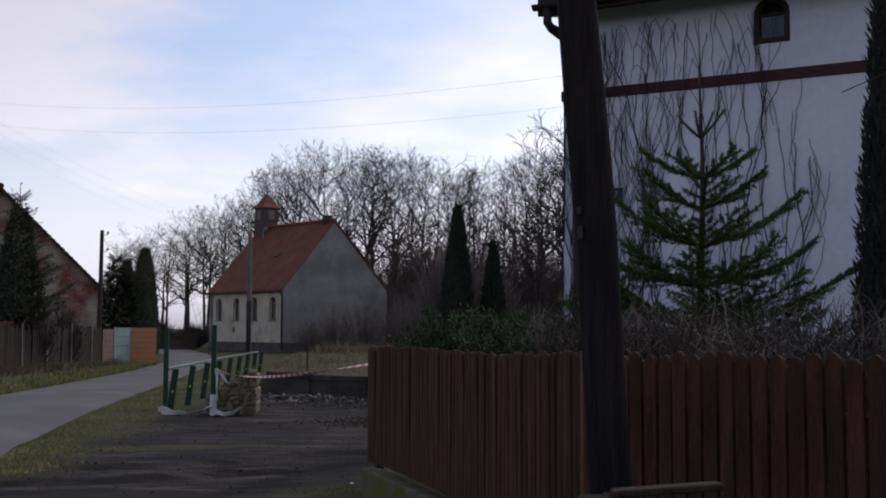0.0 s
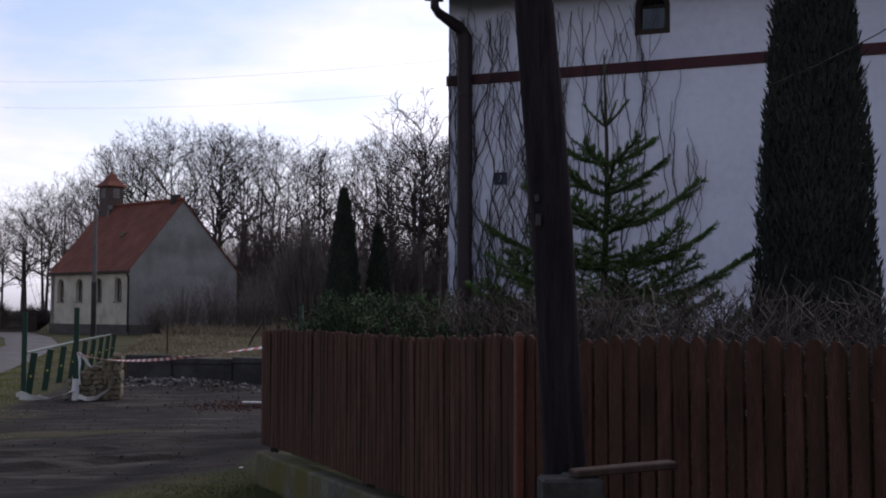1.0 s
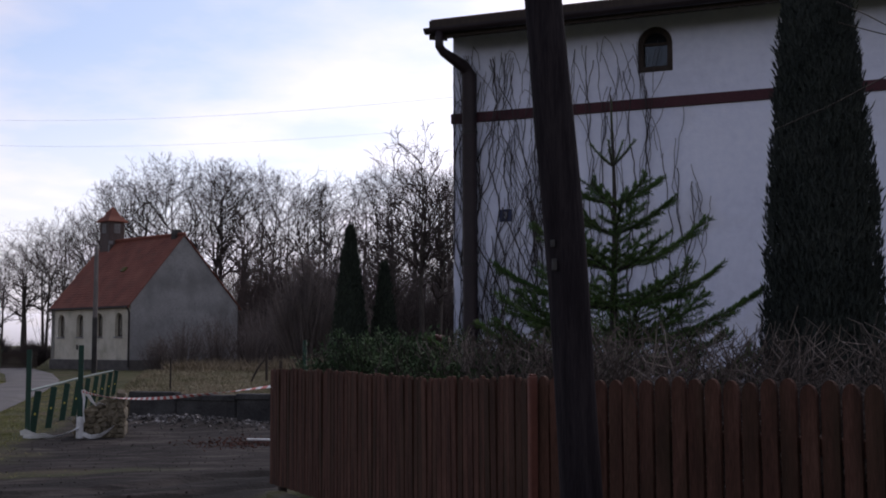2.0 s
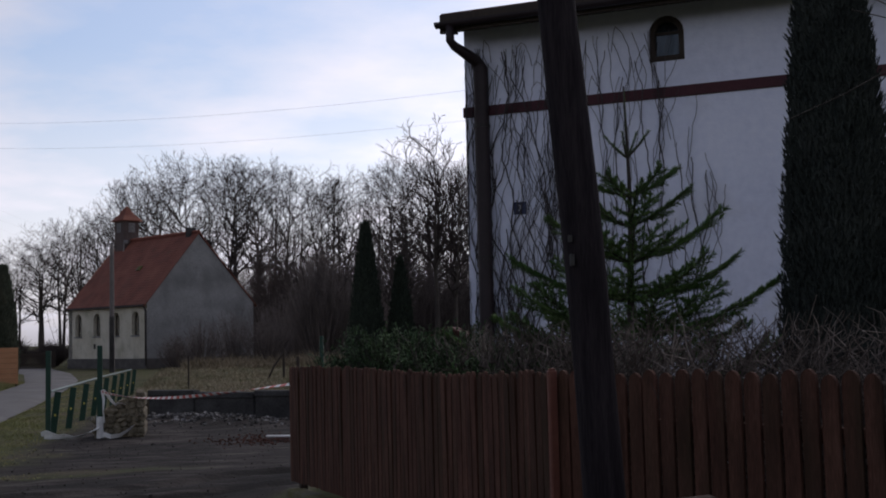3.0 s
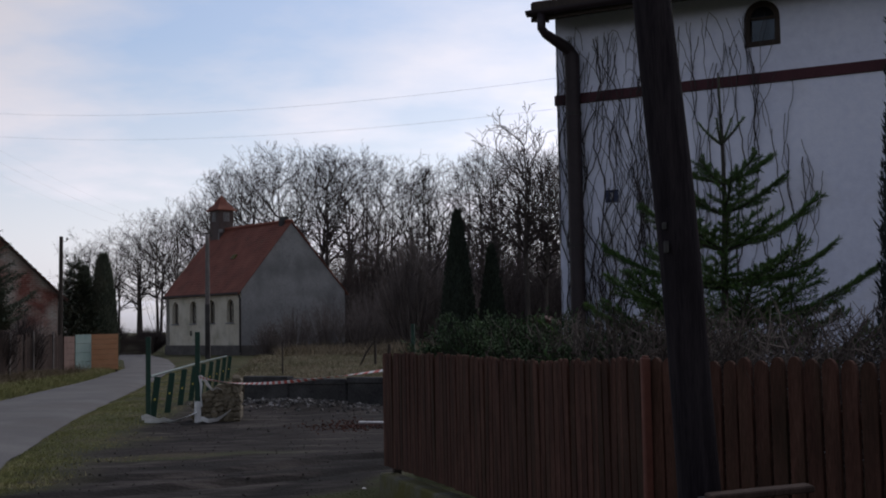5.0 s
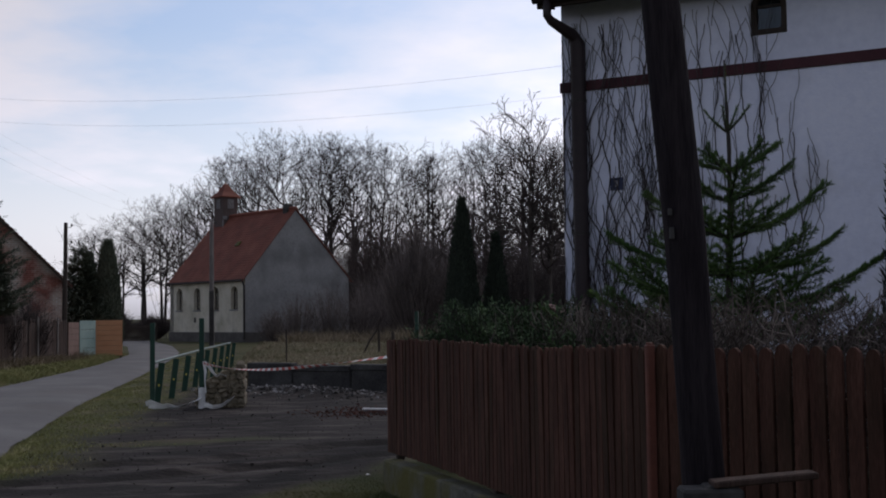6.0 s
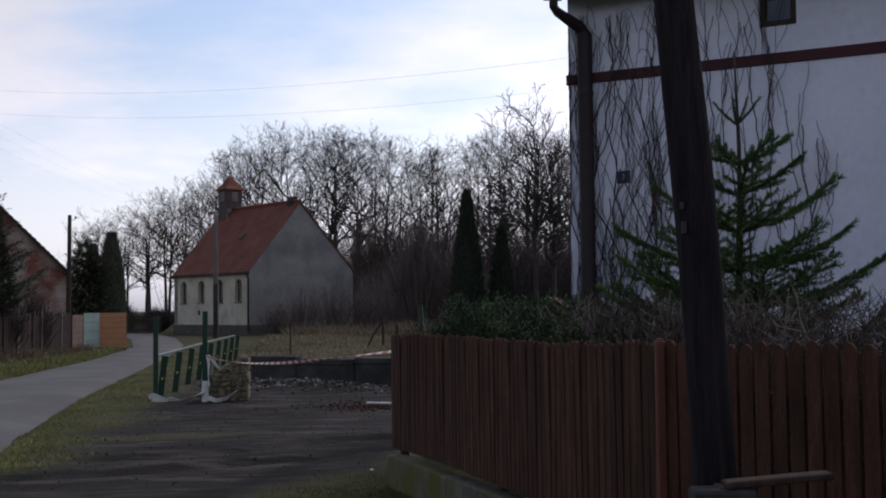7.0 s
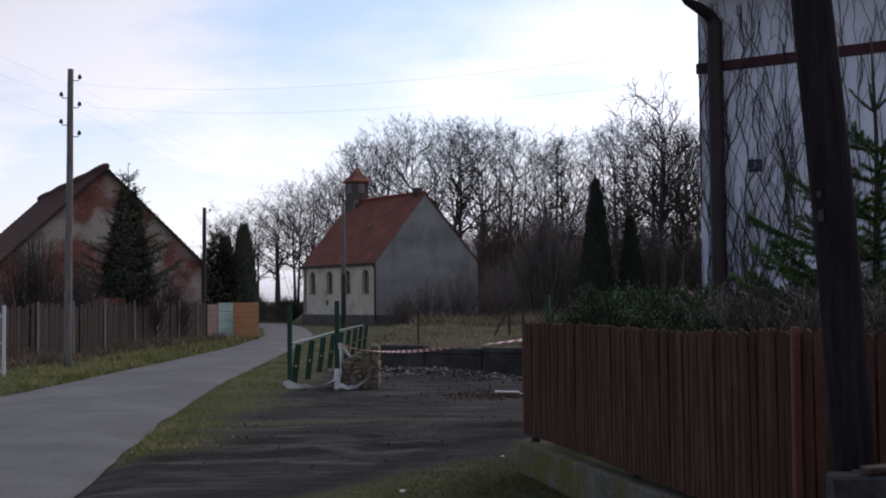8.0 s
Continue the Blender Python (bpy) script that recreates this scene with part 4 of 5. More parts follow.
def build_column(name, at, h, width, label, seed, n, material, tip=0.5, size=0.2, group=""):
    """A columnar evergreen: upright sprays round a dark inner body. tip: 0 pointed cone, 1 round column."""
    r = random.Random(seed)
    tree = thing(name, at, label, "tree", group)
    g = Geo()
    g.tube([(0, 0, -0.05), (0, 0, h * 0.5), (0, 0, h * 0.9)], [0.035 * width + 0.04, 0.04, 0.012], 7)
    part("trunk", g, M_BARK, tree)

    def radius(f, a):
        body = width / 2 * (min(1.0, (f + 0.10) / 0.22) ** 0.6) * (max(0.0, 1 - f) ** (1.0 - 0.62 * tip))
        return body * (1 + 0.13 * noise.noise(Vector((math.cos(a) * 1.5, math.sin(a) * 1.5, f * h * 1.3 + seed))) + 0.08 * noise.noise(Vector((math.cos(a) * 4, math.sin(a) * 4, f * h * 4 + seed))))

    g = Geo()
    rows, cols = 22, 16
    vs = []
    for i in range(rows + 1):
        f = 0.02 + 0.95 * i / rows
        vs += [(math.cos(2 * math.pi * k / cols) * radius(f, 2 * math.pi * k / cols) * 0.72, math.sin(2 * math.pi * k / cols) * radius(f, 2 * math.pi * k / cols) * 0.72, f * h) for k in range(cols)]
    g.add(vs, [(i * cols + k, i * cols + (k + 1) % cols, (i + 1) * cols + (k + 1) % cols, (i + 1) * cols + k) for i in range(rows) for k in range(cols)])
    part("core", g, material, tree, smooth=True)
    g = Geo()
    for _ in range(n):
        f = 1 - math.sqrt(r.uniform(0.0, 1.0)) if r.random() < 0.35 else r.uniform(0.01, 0.99)
        a = r.uniform(0, 2 * math.pi)
        q = radius(f, a) * r.uniform(0.66, 1.0)
        b = Vector((math.cos(a) * q, math.sin(a) * q, f * h))
        w = Vector((math.cos(a) * r.uniform(0.05, 0.5), math.sin(a) * r.uniform(0.05, 0.5), 1)) + Vector((r.gauss(0, 0.2), r.gauss(0, 0.2), 0))
        ln = size * r.uniform(0.5, 1.2)
        if r.random() < 0.02:
            ln *= 1.5
            w += Vector((math.cos(a), math.sin(a), 0)) * 0.35
        tuft(g, b, w, ln, size * r.uniform(0.045, 0.10))
        for s in (-1, 1):
            tuft(g, b + w.normalized() * ln * 0.35, w.normalized() + s * w.cross(Vector((math.cos(a), math.sin(a), 0))).normalized() * 0.5, ln * 0.5, size * 0.06)
    part("foliage", g, material, tree)
    return tree


build_column("cypress", pose(4.58, 7.62, 0), 5.0, 1.05, "tall dark columnar cypress behind the picket fence", 21, 44000, M_CYPRESS, 0.75, 0.085)
build_column("thuja", pose(2.24, 13.95, 0), 3.02, 0.74, "dark conical thuja in the garden", 22, 12000, M_DARKNEEDLE, 0.45, 0.09, "garden thujas")
build_column("thuja", pose(2.70, 14.25, 0), 2.62, 0.64, "dark conical thuja in the garden", 23, 9000, M_DARKNEEDLE, 0.45, 0.09, "garden thujas")
build_spruce("spruce", pose(-10.27, 42.8, 0), 6.75, "dark spruce between the board fence and the brick barn", 6, 3.1, 1.9, M_MIDNEEDLE, 0.85, 0.17, core=0.45)
build_spruce("roadside_spruce", pose(-10.2, 61.1, 0), 5.75, "dark ragged spruce beyond the board fence", 24, 2.1, 0.4, M_MIDNEEDLE, 0.9, 0.22, group="roadside conifers", core=0.85)
build_column("roadside_thuja", pose(-8.85, 61.5, 0), 5.45, 1.7, "tall round-topped dark thuja beyond the gate panels", 25, 9000, M_MIDNEEDLE, 0.72, 0.42, "roadside conifers")
build_column("roadside_thuja", pose(-9.95, 62.6, 0), 4.9, 1.8, "narrow dark thuja beyond the gate panels", 26, 7000, M_MIDNEEDLE, 0.5, 0.42, "roadside conifers")


# ---------------------------------------------------------------- hedges


def build_juniper():
    r = random.Random(31)
    d = FB - FA
    jn = thing("juniper_bush", pose(FA.x, FA.y, 0, 0, 0, math.degrees(math.atan2(d.y, d.x))), "low spreading green juniper behind the fence", "bush")
    wood, leaf = Geo(), Geo()
    for k in range(1700):
        a = r.uniform(0, 6.28)
        cx, cy = r.uniform(-0.1, 4.3), r.uniform(0.25, 1.3)
        top = 1.50 + 0.20 * math.exp(-((cx - 1.3) / 1.1) ** 2) - 0.10 * smooth_step(0.5, -0.1, cx) + 0.04 * math.sin(cx * 7)
        base = Vector((cx * 0.9 + 0.1, cy, r.uniform(0.6, 1.1)))
        tip = Vector((cx + 0.3 * math.cos(a), max(0.12, cy + 0.3 * math.sin(a)), top * r.uniform(0.88, 1.05)))
        mid = base.lerp(tip, 0.5) + Vector((0, 0, 0.10))
        pts = [base, mid, tip]
        wood.tube(pts, [0.007, 0.004, 0.002], 3, cap=False)
        for p, q in zip(pts[:-1], pts[1:]):
            e = (q - p)
            for j in range(26):
                w = e.normalized() * 0.6 + Vector((r.gauss(0, 0.8), r.gauss(0, 0.6), r.gauss(0.0, 0.5)))
                b = p + e * r.random()
                if b.y > 0.16:
                    tuft(leaf, b, w, r.uniform(0.03, 0.065), 0.0085)
    part("bough", wood, M_BARK, jn)
    part("foliage", leaf, M_JUNIPER, jn)


build_juniper()


def build_hedge(name, a, b, offset, top, n, label, seed, group="bare hedges"):
    """A leafless hedge along a line: shrubs of bent stems with side twigs."""
    r = random.Random(seed)
    d = b - a
    hd = thing(name, pose(a.x, a.y, 0, 0, 0, math.degrees(math.atan2(d.y, d.x))), label, "hedge", group)
    count = int(d.length / 0.45)
    for c in range(count):
        g = Geo()
        for _ in range(n // count):
            x, y = d.length * (c + r.uniform(-0.25, 1.25)) / count, offset + r.gauss(0, 0.16)
            lean = Vector((r.gauss(0, 0.4), r.gauss(0, 0.2), 1)).normalized()
            h = top * r.uniform(0.74, 1.0) * (1 + 0.07 * math.sin(c * 2.1))
            pts, p = [], Vector((x, y, r.uniform(0.3, 0.8)))
            k = 0
            while p.z < h and k < 12:
                pts.append(p.copy())
                lean = (lean + Vector((r.gauss(0, 0.3), r.gauss(0, 0.2) + 0.35 * (offset - p.y), 0.05))).normalized()
                lean.z = max(lean.z, 0.3)
                p += lean * 0.13
                k += 1
                if k > 2 and r.random() < 0.8:
                    w = (lean + Vector((r.gauss(0, 0.9), r.gauss(0, 0.6), r.gauss(0.0, 0.5)))).normalized()
                    q = p + w * r.uniform(0.05, 0.13)
                    q2 = q + (w + Vector((r.gauss(0, 0.6), r.gauss(0, 0.5), 0.2))).normalized() * r.uniform(0.04, 0.14)
                    if min(q.y, q2.y) > 0.1 and q2.z < top + 0.12:
                        g.tube([p, q, q2], [0.0032, 0.0025, 0.0016], 3, cap=False)
            pts.append(p.copy())
            if min(q.y for q in pts) > 0.08:
                rad = r.uniform(0.003, 0.0068)
                g.tube(pts, [rad * (1 - 0.7 * i / len(pts)) for i in range(len(pts))], 4, cap=False)
        tagged(part("shrub", g, M_HEDGE, hd), kind="stuff")
    return hd


build_hedge("hedge", FA.lerp(FB, 0.55), FB, 0.6, 1.66, 900, "bare brown twiggy hedge along the picket fence", 41)
build_hedge("hedge", FB, FB.lerp(FC, 0.8), 0.8, 1.66, 1100, "bare tangled hedge with pale twigs behind the pickets", 42)


# ---------------------------------------------------------------- leafless trees
def limb(g, r, p, way, length, rad, level, most, twist, thin, lift=0.10):
    """A branch that bends, tapers and forks; the forks of the last level are straight twigs."""
    n = 5 if level < 2 else 3 if level == 2 else 2 if level == 3 else 1
    pts, radii = [p.copy()], [rad]
    d = way.copy()
    kids = []
    for k in range(n):
        d = (d + Vector((r.gauss(0, twist), r.gauss(0, twist), r.gauss(0.05, twist * 0.6)))).normalized()
        p = p + d * length / n
        pts.append(p.copy())
        radii.append(max(thin, rad * (1 - 0.65 * (k + 1) / n)))
        if level < most:
            for _ in range(2 if level < 3 and k == n - 1 else 1 if level != 1 or r.random() < 0.8 else 0):
                kids.append((p.copy(), d.copy(), (k + 1) / n, radii[-1]))
    g.tube(pts, radii, 6 if level == 0 else 4 if level == 1 else 3, cap=False)
    for q, dd, f, rr in kids:
        ang = r.uniform(0.4, 1.15)
        side = dd.orthogonal().normalized()
        side.rotate(Matrix.Rotation(r.uniform(0, 6.28), 3, dd))
        w = (dd * math.cos(ang) + side * math.sin(ang) + Vector((0, 0, lift))).normalized()
        limb(g, r, q, w, length * r.uniform(0.40, 0.62) * (1.1 - 0.3 * f), max(thin, rr * 0.7), level + 1, most, twist, thin, lift)


def bare_tree_meshes(seed, h, low=0.4, most=4, thin=0.009, wide=0.24):
    """A leafless tree: a tall trunk, often forked, with an oval crown of fine twigs."""
    r = random.Random(seed)
    trunk, crown = Geo(), Geo()
    stems = [(0.0, 1.0)] if seed % 3 else [(0.0, 1.0), (0.42, 0.9)]
    bx, by = r.uniform(-0.03, 0.03), r.uniform(-0.03, 0.03)
    base = []
    for start, share in stems:
        pts, radii = [], []
        n = 12
        a = r.uniform(0, 6.28)
        for k in range(n + 1):
            f = start + (share - start) * k / n
            if start:
                i = min(11, int(start * 12))
                out = 0.10 * h * ((f - start) / (share - start)) ** 0.8
                p = base[i].lerp(base[i + 1], start * 12 - i) + Vector((math.cos(a) * out, math.sin(a) * out, (f - start) * h * 0.95))
            else:
                p = Vector((bx * h * f + 0.02 * h * f * noise.noise(Vector((f * 3, seed, 0))), by * h * f + 0.02 * h * f * noise.noise(Vector((f * 3, seed, 5))), h * 0.95 * f - 0.2))
            pts.append(p)
            radii.append(0.0125 * h * (1 - f) ** 0.9 * (0.75 if start else 1) + thin)
        base = base or pts
        trunk.tube(pts, radii, 8)
        for k in range(1, n + 1):
            f = start + (share - start) * k / n
            if f < low:
                continue
            for _ in range(1 if f < 0.5 or r.random() < 0.4 else 2 if f < 0.9 else 3):
                a2 = r.uniform(0, 6.28)
                way = Vector((math.cos(a2), math.sin(a2), r.uniform(0.5, 1.3))).normalized()
                swell = math.sqrt(max(0.05, 1 - ((f - 0.62) / 0.48) ** 2))
                limb(crown, r, pts[k], way, h * wide * swell * r.uniform(0.6, 1.15), radii[k] * 0.62 + thin * 1.5, 1, most, 0.22, thin)
    return trunk.mesh("trunk", M_BARK, smooth=True), crown.mesh("crown", M_TWIG)


def plant(meshes, at, label, group=""):
    tree = thing("bare_tree", at, label, "tree", group)
    part("trunk", meshes[0], None, tree)
    part("crown", meshes[1], None, tree)
    return tree


TREES = [bare_tree_meshes(100 + k, 16.0, 0.26 + 0.06 * (k % 3), 4, 0.0108, 0.23 + 0.035 * (k % 3)) for k in range(7)]
r_wood = random.Random(77)
for k in range(33):
    f = (k + 0.5) / 33
    y = 106 + r_wood.uniform(-6, 14)
    x = (-0.062 + 0.34 * f) * y + r_wood.uniform(-0.8, 0.8)
    s = r_wood.uniform(0.93, 1.06) * y / 106
    ob = plant(TREES[k % 7], pose(x, y, -0.1, r_wood.uniform(-2, 2), r_wood.uniform(-2, 2), r_wood.uniform(0, 360)), "tall leafless woodland tree behind the chapel", "woodland trees")
    ob.scale = (s, s, s)
for k in range(16):
    f = (k + 0.5) / 16
    y = 136 + r_wood.uniform(-8, 12)
    x = (-0.172 + 0.115 * f) * y + r_wood.uniform(-1.0, 1.0)
    s = r_wood.uniform(0.84, 0.94) * (0.74 + 0.36 * f)
    ob = plant(TREES[(k + 3) % 7], pose(x, y, -0.1, 0, 0, r_wood.uniform(0, 360)), "leafless tree beyond the road bend", "trees by the road bend")
    ob.scale = (s * 1.15, s * 1.15, s)
SLENDER = [bare_tree_meshes(132 + 3 * k, 11.4, 0.36, 3, 0.012, 0.23) for k in range(2)]
for k, (x, y, s, rz) in enumerate(((11.6, 54.4, 0.94, 40), (10.9, 57.5, 0.66, 130), (12.9, 56.0, 0.78, 250))):
    ob = plant(SLENDER[k % 2], pose(x, y, 0.2, 0, 0, rz), "slender leafless tree beyond the garden", "garden edge trees")
    ob.scale = (s, s, s)


def build_brush():
    """Dense leafless thicket under the wood."""
    r = random.Random(55)
    g = Geo()
    for _ in range(9500):
        y = r.uniform(84, 112)
        f = r.random()
        x = (0.045 + 0.235 * f) * y if r.random() < 0.9 else (-0.1 + 0.38 * f) * y + 0
        if y < 97 and x < 5.5:
            y = r.uniform(97, 106)
        h = r.uniform(2.0, 8.4) * (1 + 0.6 * noise.noise(Vector((x * 0.22, y * 0.22, 0))))
        p = Vector((x, y, 0.0))
        lean = Vector((r.gauss(0, 0.16), r.gauss(0, 0.16), 1))
        q = p + lean * h * 0.5
        t = q + (lean + Vector((r.gauss(0, 0.2), r.gauss(0, 0.2), 0))) * h * 0.5
        w = r.uniform(0.014, 0.032)
        g.tube([p, q, t], [w, w * 0.7, w * 0.3], 3, cap=False)
        for _k in range(5):
            b = p.lerp(t, r.uniform(0.3, 0.95))
            e = b + Vector((r.gauss(0, 0.4), r.gauss(0, 0.4), r.uniform(0.2, 0.8))) * h * 0.25
            g.tube([b, e], [w * 0.5, w * 0.25], 3, cap=False)
    tagged(part("thicket", g, M_BRUSH), "dark leafless thicket under the woodland trees", "thicket", kind="stuff")


build_brush()


def build_fruit_tree():
    """The tree whose twigs hang in front of the cypress."""
    r = random.Random(91)
    tree = thing("bare_tree", pose(6.0, 5.25, 0), "leafless garden tree with knobbly twigs", "tree")
    g = Geo()
    g.tube([(0, 0, -0.1), (0.03, 0.02, 0.8), (-0.04, 0.05, 1.7), (-0.1, 0.1, 2.95)], [0.10, 0.085, 0.07, 0.045], 9)
    part("trunk", g, M_BARK, tree, smooth=True)
    g = Geo()
    for z, way, L, most in ((2.85, (-1.0, 0.05, 0.14), 1.9, 2), (2.6, (-0.95, 0.08, 0.14), 1.5, 2), (2.9, (-0.6, 0.55, 0.9), 1.3, 3), (2.8, (0.6, 0.5, 0.8), 1.7, 3), (2.7, (0.3, -0.8, 0.8), 1.6, 3), (2.9, (-0.2, -0.3, 1.0), 1.8, 3)):
        limb(g, r, Vector((-0.1, 0.1, z)), Vector(way).normalized(), L, 0.02, 1, most, 0.11, 0.0035, 0.2)
    part("crown", g, M_BARK, tree)


build_fruit_tree()


# ---------------------------------------------------------------- railing and stone wing wall
def build_railing():
    rail = thing("railing", pose(-2.3, 22.87, 0), "green steel guard railing along the roadside", "railing")
    end = Vector((0.62, 17.3, 0))
    g = Geo()
    g.tube([(0.03, 0.0, 0.84), (end.x * 0.5, end.y * 0.5, 0.85), (end.x, end.y, 0.83)], 0.024, 8)
    part("top_rail", g, M_RAILTOP, rail, "worn grey-green top rail")
    g = Geo()
    g.box((-0.05, -0.03, -0.1), (0.04, 0.03, 1.58), c=0.006)
    part("tall_post", g, M_GREEN, rail, "tall green end post")
    post = Geo()
    post.box((-0.06, -0.025, -0.1), (0.06, 0.025, 0.83), c=0.006)
    me = post.mesh("post", M_GREEN)
    dot = Geo()
    dot.box((-0.015, -0.031, 0.38), (0.015, -0.026, 0.42))
    dm = dot.mesh("yellow_dot", M_YELLOW)
    for k in range(9):
        f = (k + 0.16) / 8.16
        m = pose(end.x * f + 0.02, end.y * f, 0, 0, 7, 0)
        po = part("post", me, None, rail, at=m)
        part("yellow_dot", dm, None, po)
    return rail


build_railing()


def ribbon(g, pts, w, striped=False, up=Vector((0, 0, 1)), twist=0.0):
    """A thin band of plastic along points."""
    pts = [Vector(p) for p in pts]
    n = len(pts)
    rims = []
    for k, p in enumerate(pts):
        d = (pts[min(k + 1, n - 1)] - pts[max(k - 1, 0)]).normalized()
        s = up - d * up.dot(d)
        s = s.normalized() if s.length > 1e-5 else d.orthogonal().normalized()
        s.rotate(Matrix.Rotation(twist * k, 3, d))
        t = d.cross(s) * 0.002
        rims.append([p - s * w / 2 - t, p + s * w / 2 - t, p + s * w / 2 + t, p - s * w / 2 + t])
    for k in range(n - 1):
        ends = ([(0, 3, 2, 1)] if k == 0 else []) + ([(4, 5, 6, 7)] if k == n - 2 else [])
        g.add(rims[k] + rims[k + 1], [(0, 1, 5, 4), (1, 2, 6, 5), (2, 3, 7, 6), (3, 0, 4, 7)] + ends, (k % 2) if striped else 0)
    g.welded()


def build_tape_post():
    po = thing("marker_post", pose(-1.35, 22.16, 0), "green steel post wound with white barrier tape", "post")
    g = Geo()
    g.box((-0.045, -0.03, -0.1), (0.045, 0.03, 1.66), c=0.006)
    part("shaft", g, M_GREEN, po)
    r = random.Random(4)
    g = Geo()
    pts = []
    for k in range(60):
        a = k * 0.9
        pts.append((0.062 * math.cos(a), 0.05 * math.sin(a), 0.02 + 0.38 * k / 60 + r.uniform(-0.01, 0.01)))
    ribbon(g, pts, 0.07)
    part("wound_tape", g, M_WHITE, po, "white tape wound round the foot")
    g = Geo()
    ribbon(g, [(0.05, -0.04, 0.86), (0.14, -0.06, 0.78), (0.2, -0.05, 0.68), (0.27, -0.06, 0.60), (0.34, -0.08, 0.64), (0.44, -0.05, 0.6)], 0.06, twist=0.3)
    ribbon(g, [(0.04, -0.045, 0.87), (0.07, -0.05, 0.7), (0.06, -0.05, 0.5), (0.08, -0.06, 0.3)], 0.05, twist=0.2)
    part("loose_tape", g, M_WHITE, po)
    # tape trailing over the ground
    for pts in ([(-1.05, 0.5, 0.09), (-0.95, 0.42, 0.13), (-0.72, 0.25, 0.06), (-0.5, 0.1, 0.03), (-0.3, 0.02, 0.08), (-0.12, -0.03, 0.16), (0.0, -0.06, 0.22)],
                [(0.05, -0.06, 0.1), (0.2, -0.12, 0.05), (0.36, -0.1, 0.07), (0.5, -0.08, 0.16), (0.6, -0.06, 0.24)],
                [(-1.0, 0.52, 0.05), (-0.8, 0.3, 0.03), (-0.6, 0.12, 0.08), (-0.42, 0.06, 0.04)]):
        g = Geo()
        ribbon(g, pts, 0.085, twist=0.35)
        part("trailing_tape", g, M_WHITE, po)
    return po


build_tape_post()


def build_tape():
    tp = thing("barrier_tape", pose(0, 0, 0), "red and white barrier tape sagging across the yard", "tape")
    a, b = Vector((-1.31, 22.13, 0.84)), Vector((1.165, 11.55, 1.27))
    n = 62
    g = Geo()
    pts = []
    for k in range(n + 1):
        f = k / n
        p = a.lerp(b, f)
        p.z -= 0.14 * 4 * f * (1 - f) * (0.6 + 0.5 * (1 - f))
        pts.append(p)
    ribbon(g, pts, 0.036, True, twist=0.09)
    part("strip", g, (M_RED, M_WHITE), tp)


build_tape()


def build_stone_wall():
    r = random.Random(8)
    wall = thing("wing_wall", pose(-1.48, 22.2, 0), "low ochre field-stone wing wall with rough joints", "stone wall")
    g = Geo()
    g.prism([(0.03, -0.2), (0.86, -0.2), (0.86, 0.79), (0.45, 0.66), (0.05, 0.42)], 0.05, 0.6)
    g.prism([(0.3, -0.2), (0.84, -0.2), (0.84, 0.70), (0.3, 0.5)], 0.6, 1.4)
    part("core", g, M_MORTAR, wall)
    z = -0.06
    row = 0
    while z < 0.8:
        hgt = r.uniform(0.06, 0.12)
        x = 0.0 + (0.05 if row % 2 else 0)
        while x < 0.88:
            w = r.uniform(0.06, 0.17)
            w = min(w, 0.9 - x)
            limit = 0.46 + (0.34 * min(1, x / 0.8))
            if z + hgt < limit + 0.06 and w > 0.05:
                s = Geo()
                s.box((-w / 2 - 0.004, -0.028 - r.uniform(0, 0.035), -hgt / 2 - 0.003), (w / 2 + 0.004, 0.06, hgt / 2 + 0.003), c=0.026)
                s.v = [(a + r.gauss(0, 0.016), b + r.gauss(0, 0.012), c + r.gauss(0, 0.016)) for a, b, c in s.v]
                part("stone", s, M_STONE, wall, at=pose(x + w / 2, 0.03, z + hgt / 2, 0, r.uniform(-16, 16), 0))
            x += w
        z += hgt
        row += 1
    for k in range(6):
        y = 0.15 + 0.235 * k
        for zz in (0.12, 0.38, 0.64):
            s = Geo()
            s.box((-0.03, -0.11, -0.11), (0.05, 0.11, 0.11), c=0.025)
            part("stone", s, M_STONE, wall, at=pose(0.85, y, zz, r.uniform(-4, 4), 0, r.uniform(-5, 5)))
    return wall


build_stone_wall()


def build_foundation():
    a, b = Vector((-0.72, 27.9, 0)), Vector((6.5, 22.6, 0))
    b.y = foundation_y(6.5)
    d = b - a
    fw = thing("foundation_wall", pose(a.x, a.y, 0, 0, 0, math.degrees(math.atan2(d.y, d.x))), "dark low remains of a concrete foundation wall", "wall")
    r = random.Random(17)
    x = 0
    while x < d.length:
        w = r.uniform(0.9, 1.6)
        g = Geo()
        t = 0.56 + r.uniform(-0.05, 0.04)
        g.box((x + 0.01, 0, -0.2), (x + w - 0.01, 0.28, t), c=0.03)
        part("block", g, M_DARKCONC, fw)
        g = Geo()
        g.box((x + 0.01, -0.035, t - 0.10), (x + w - 0.01, 0.24, t + 0.035), c=0.02)
        part("coping", g, M_DARKCONC, fw)
        x += w
    return fw


build_foundation()


def lumps(name, label, n, where, lo, hi, material, seed, category="rubble"):
    r = random.Random(seed)
    g = Geo()
    for _ in range(n):
        x, y = where(r)
        if soil(x, y) < 0.35:
            continue
        s = r.uniform(lo, hi) * (1.6 if r.random() < 0.06 else 1)
        g.stone((x, y, height(x, y) + s * 0.12), s, r)
    return tagged(part(name, g, material), label, category, kind="stuff")


def near_wall(r):
    x = r.gauss(0.5, 1.0)
    return x, foundation_y(x) - abs(r.gauss(1.0, 0.6)) - 0.15


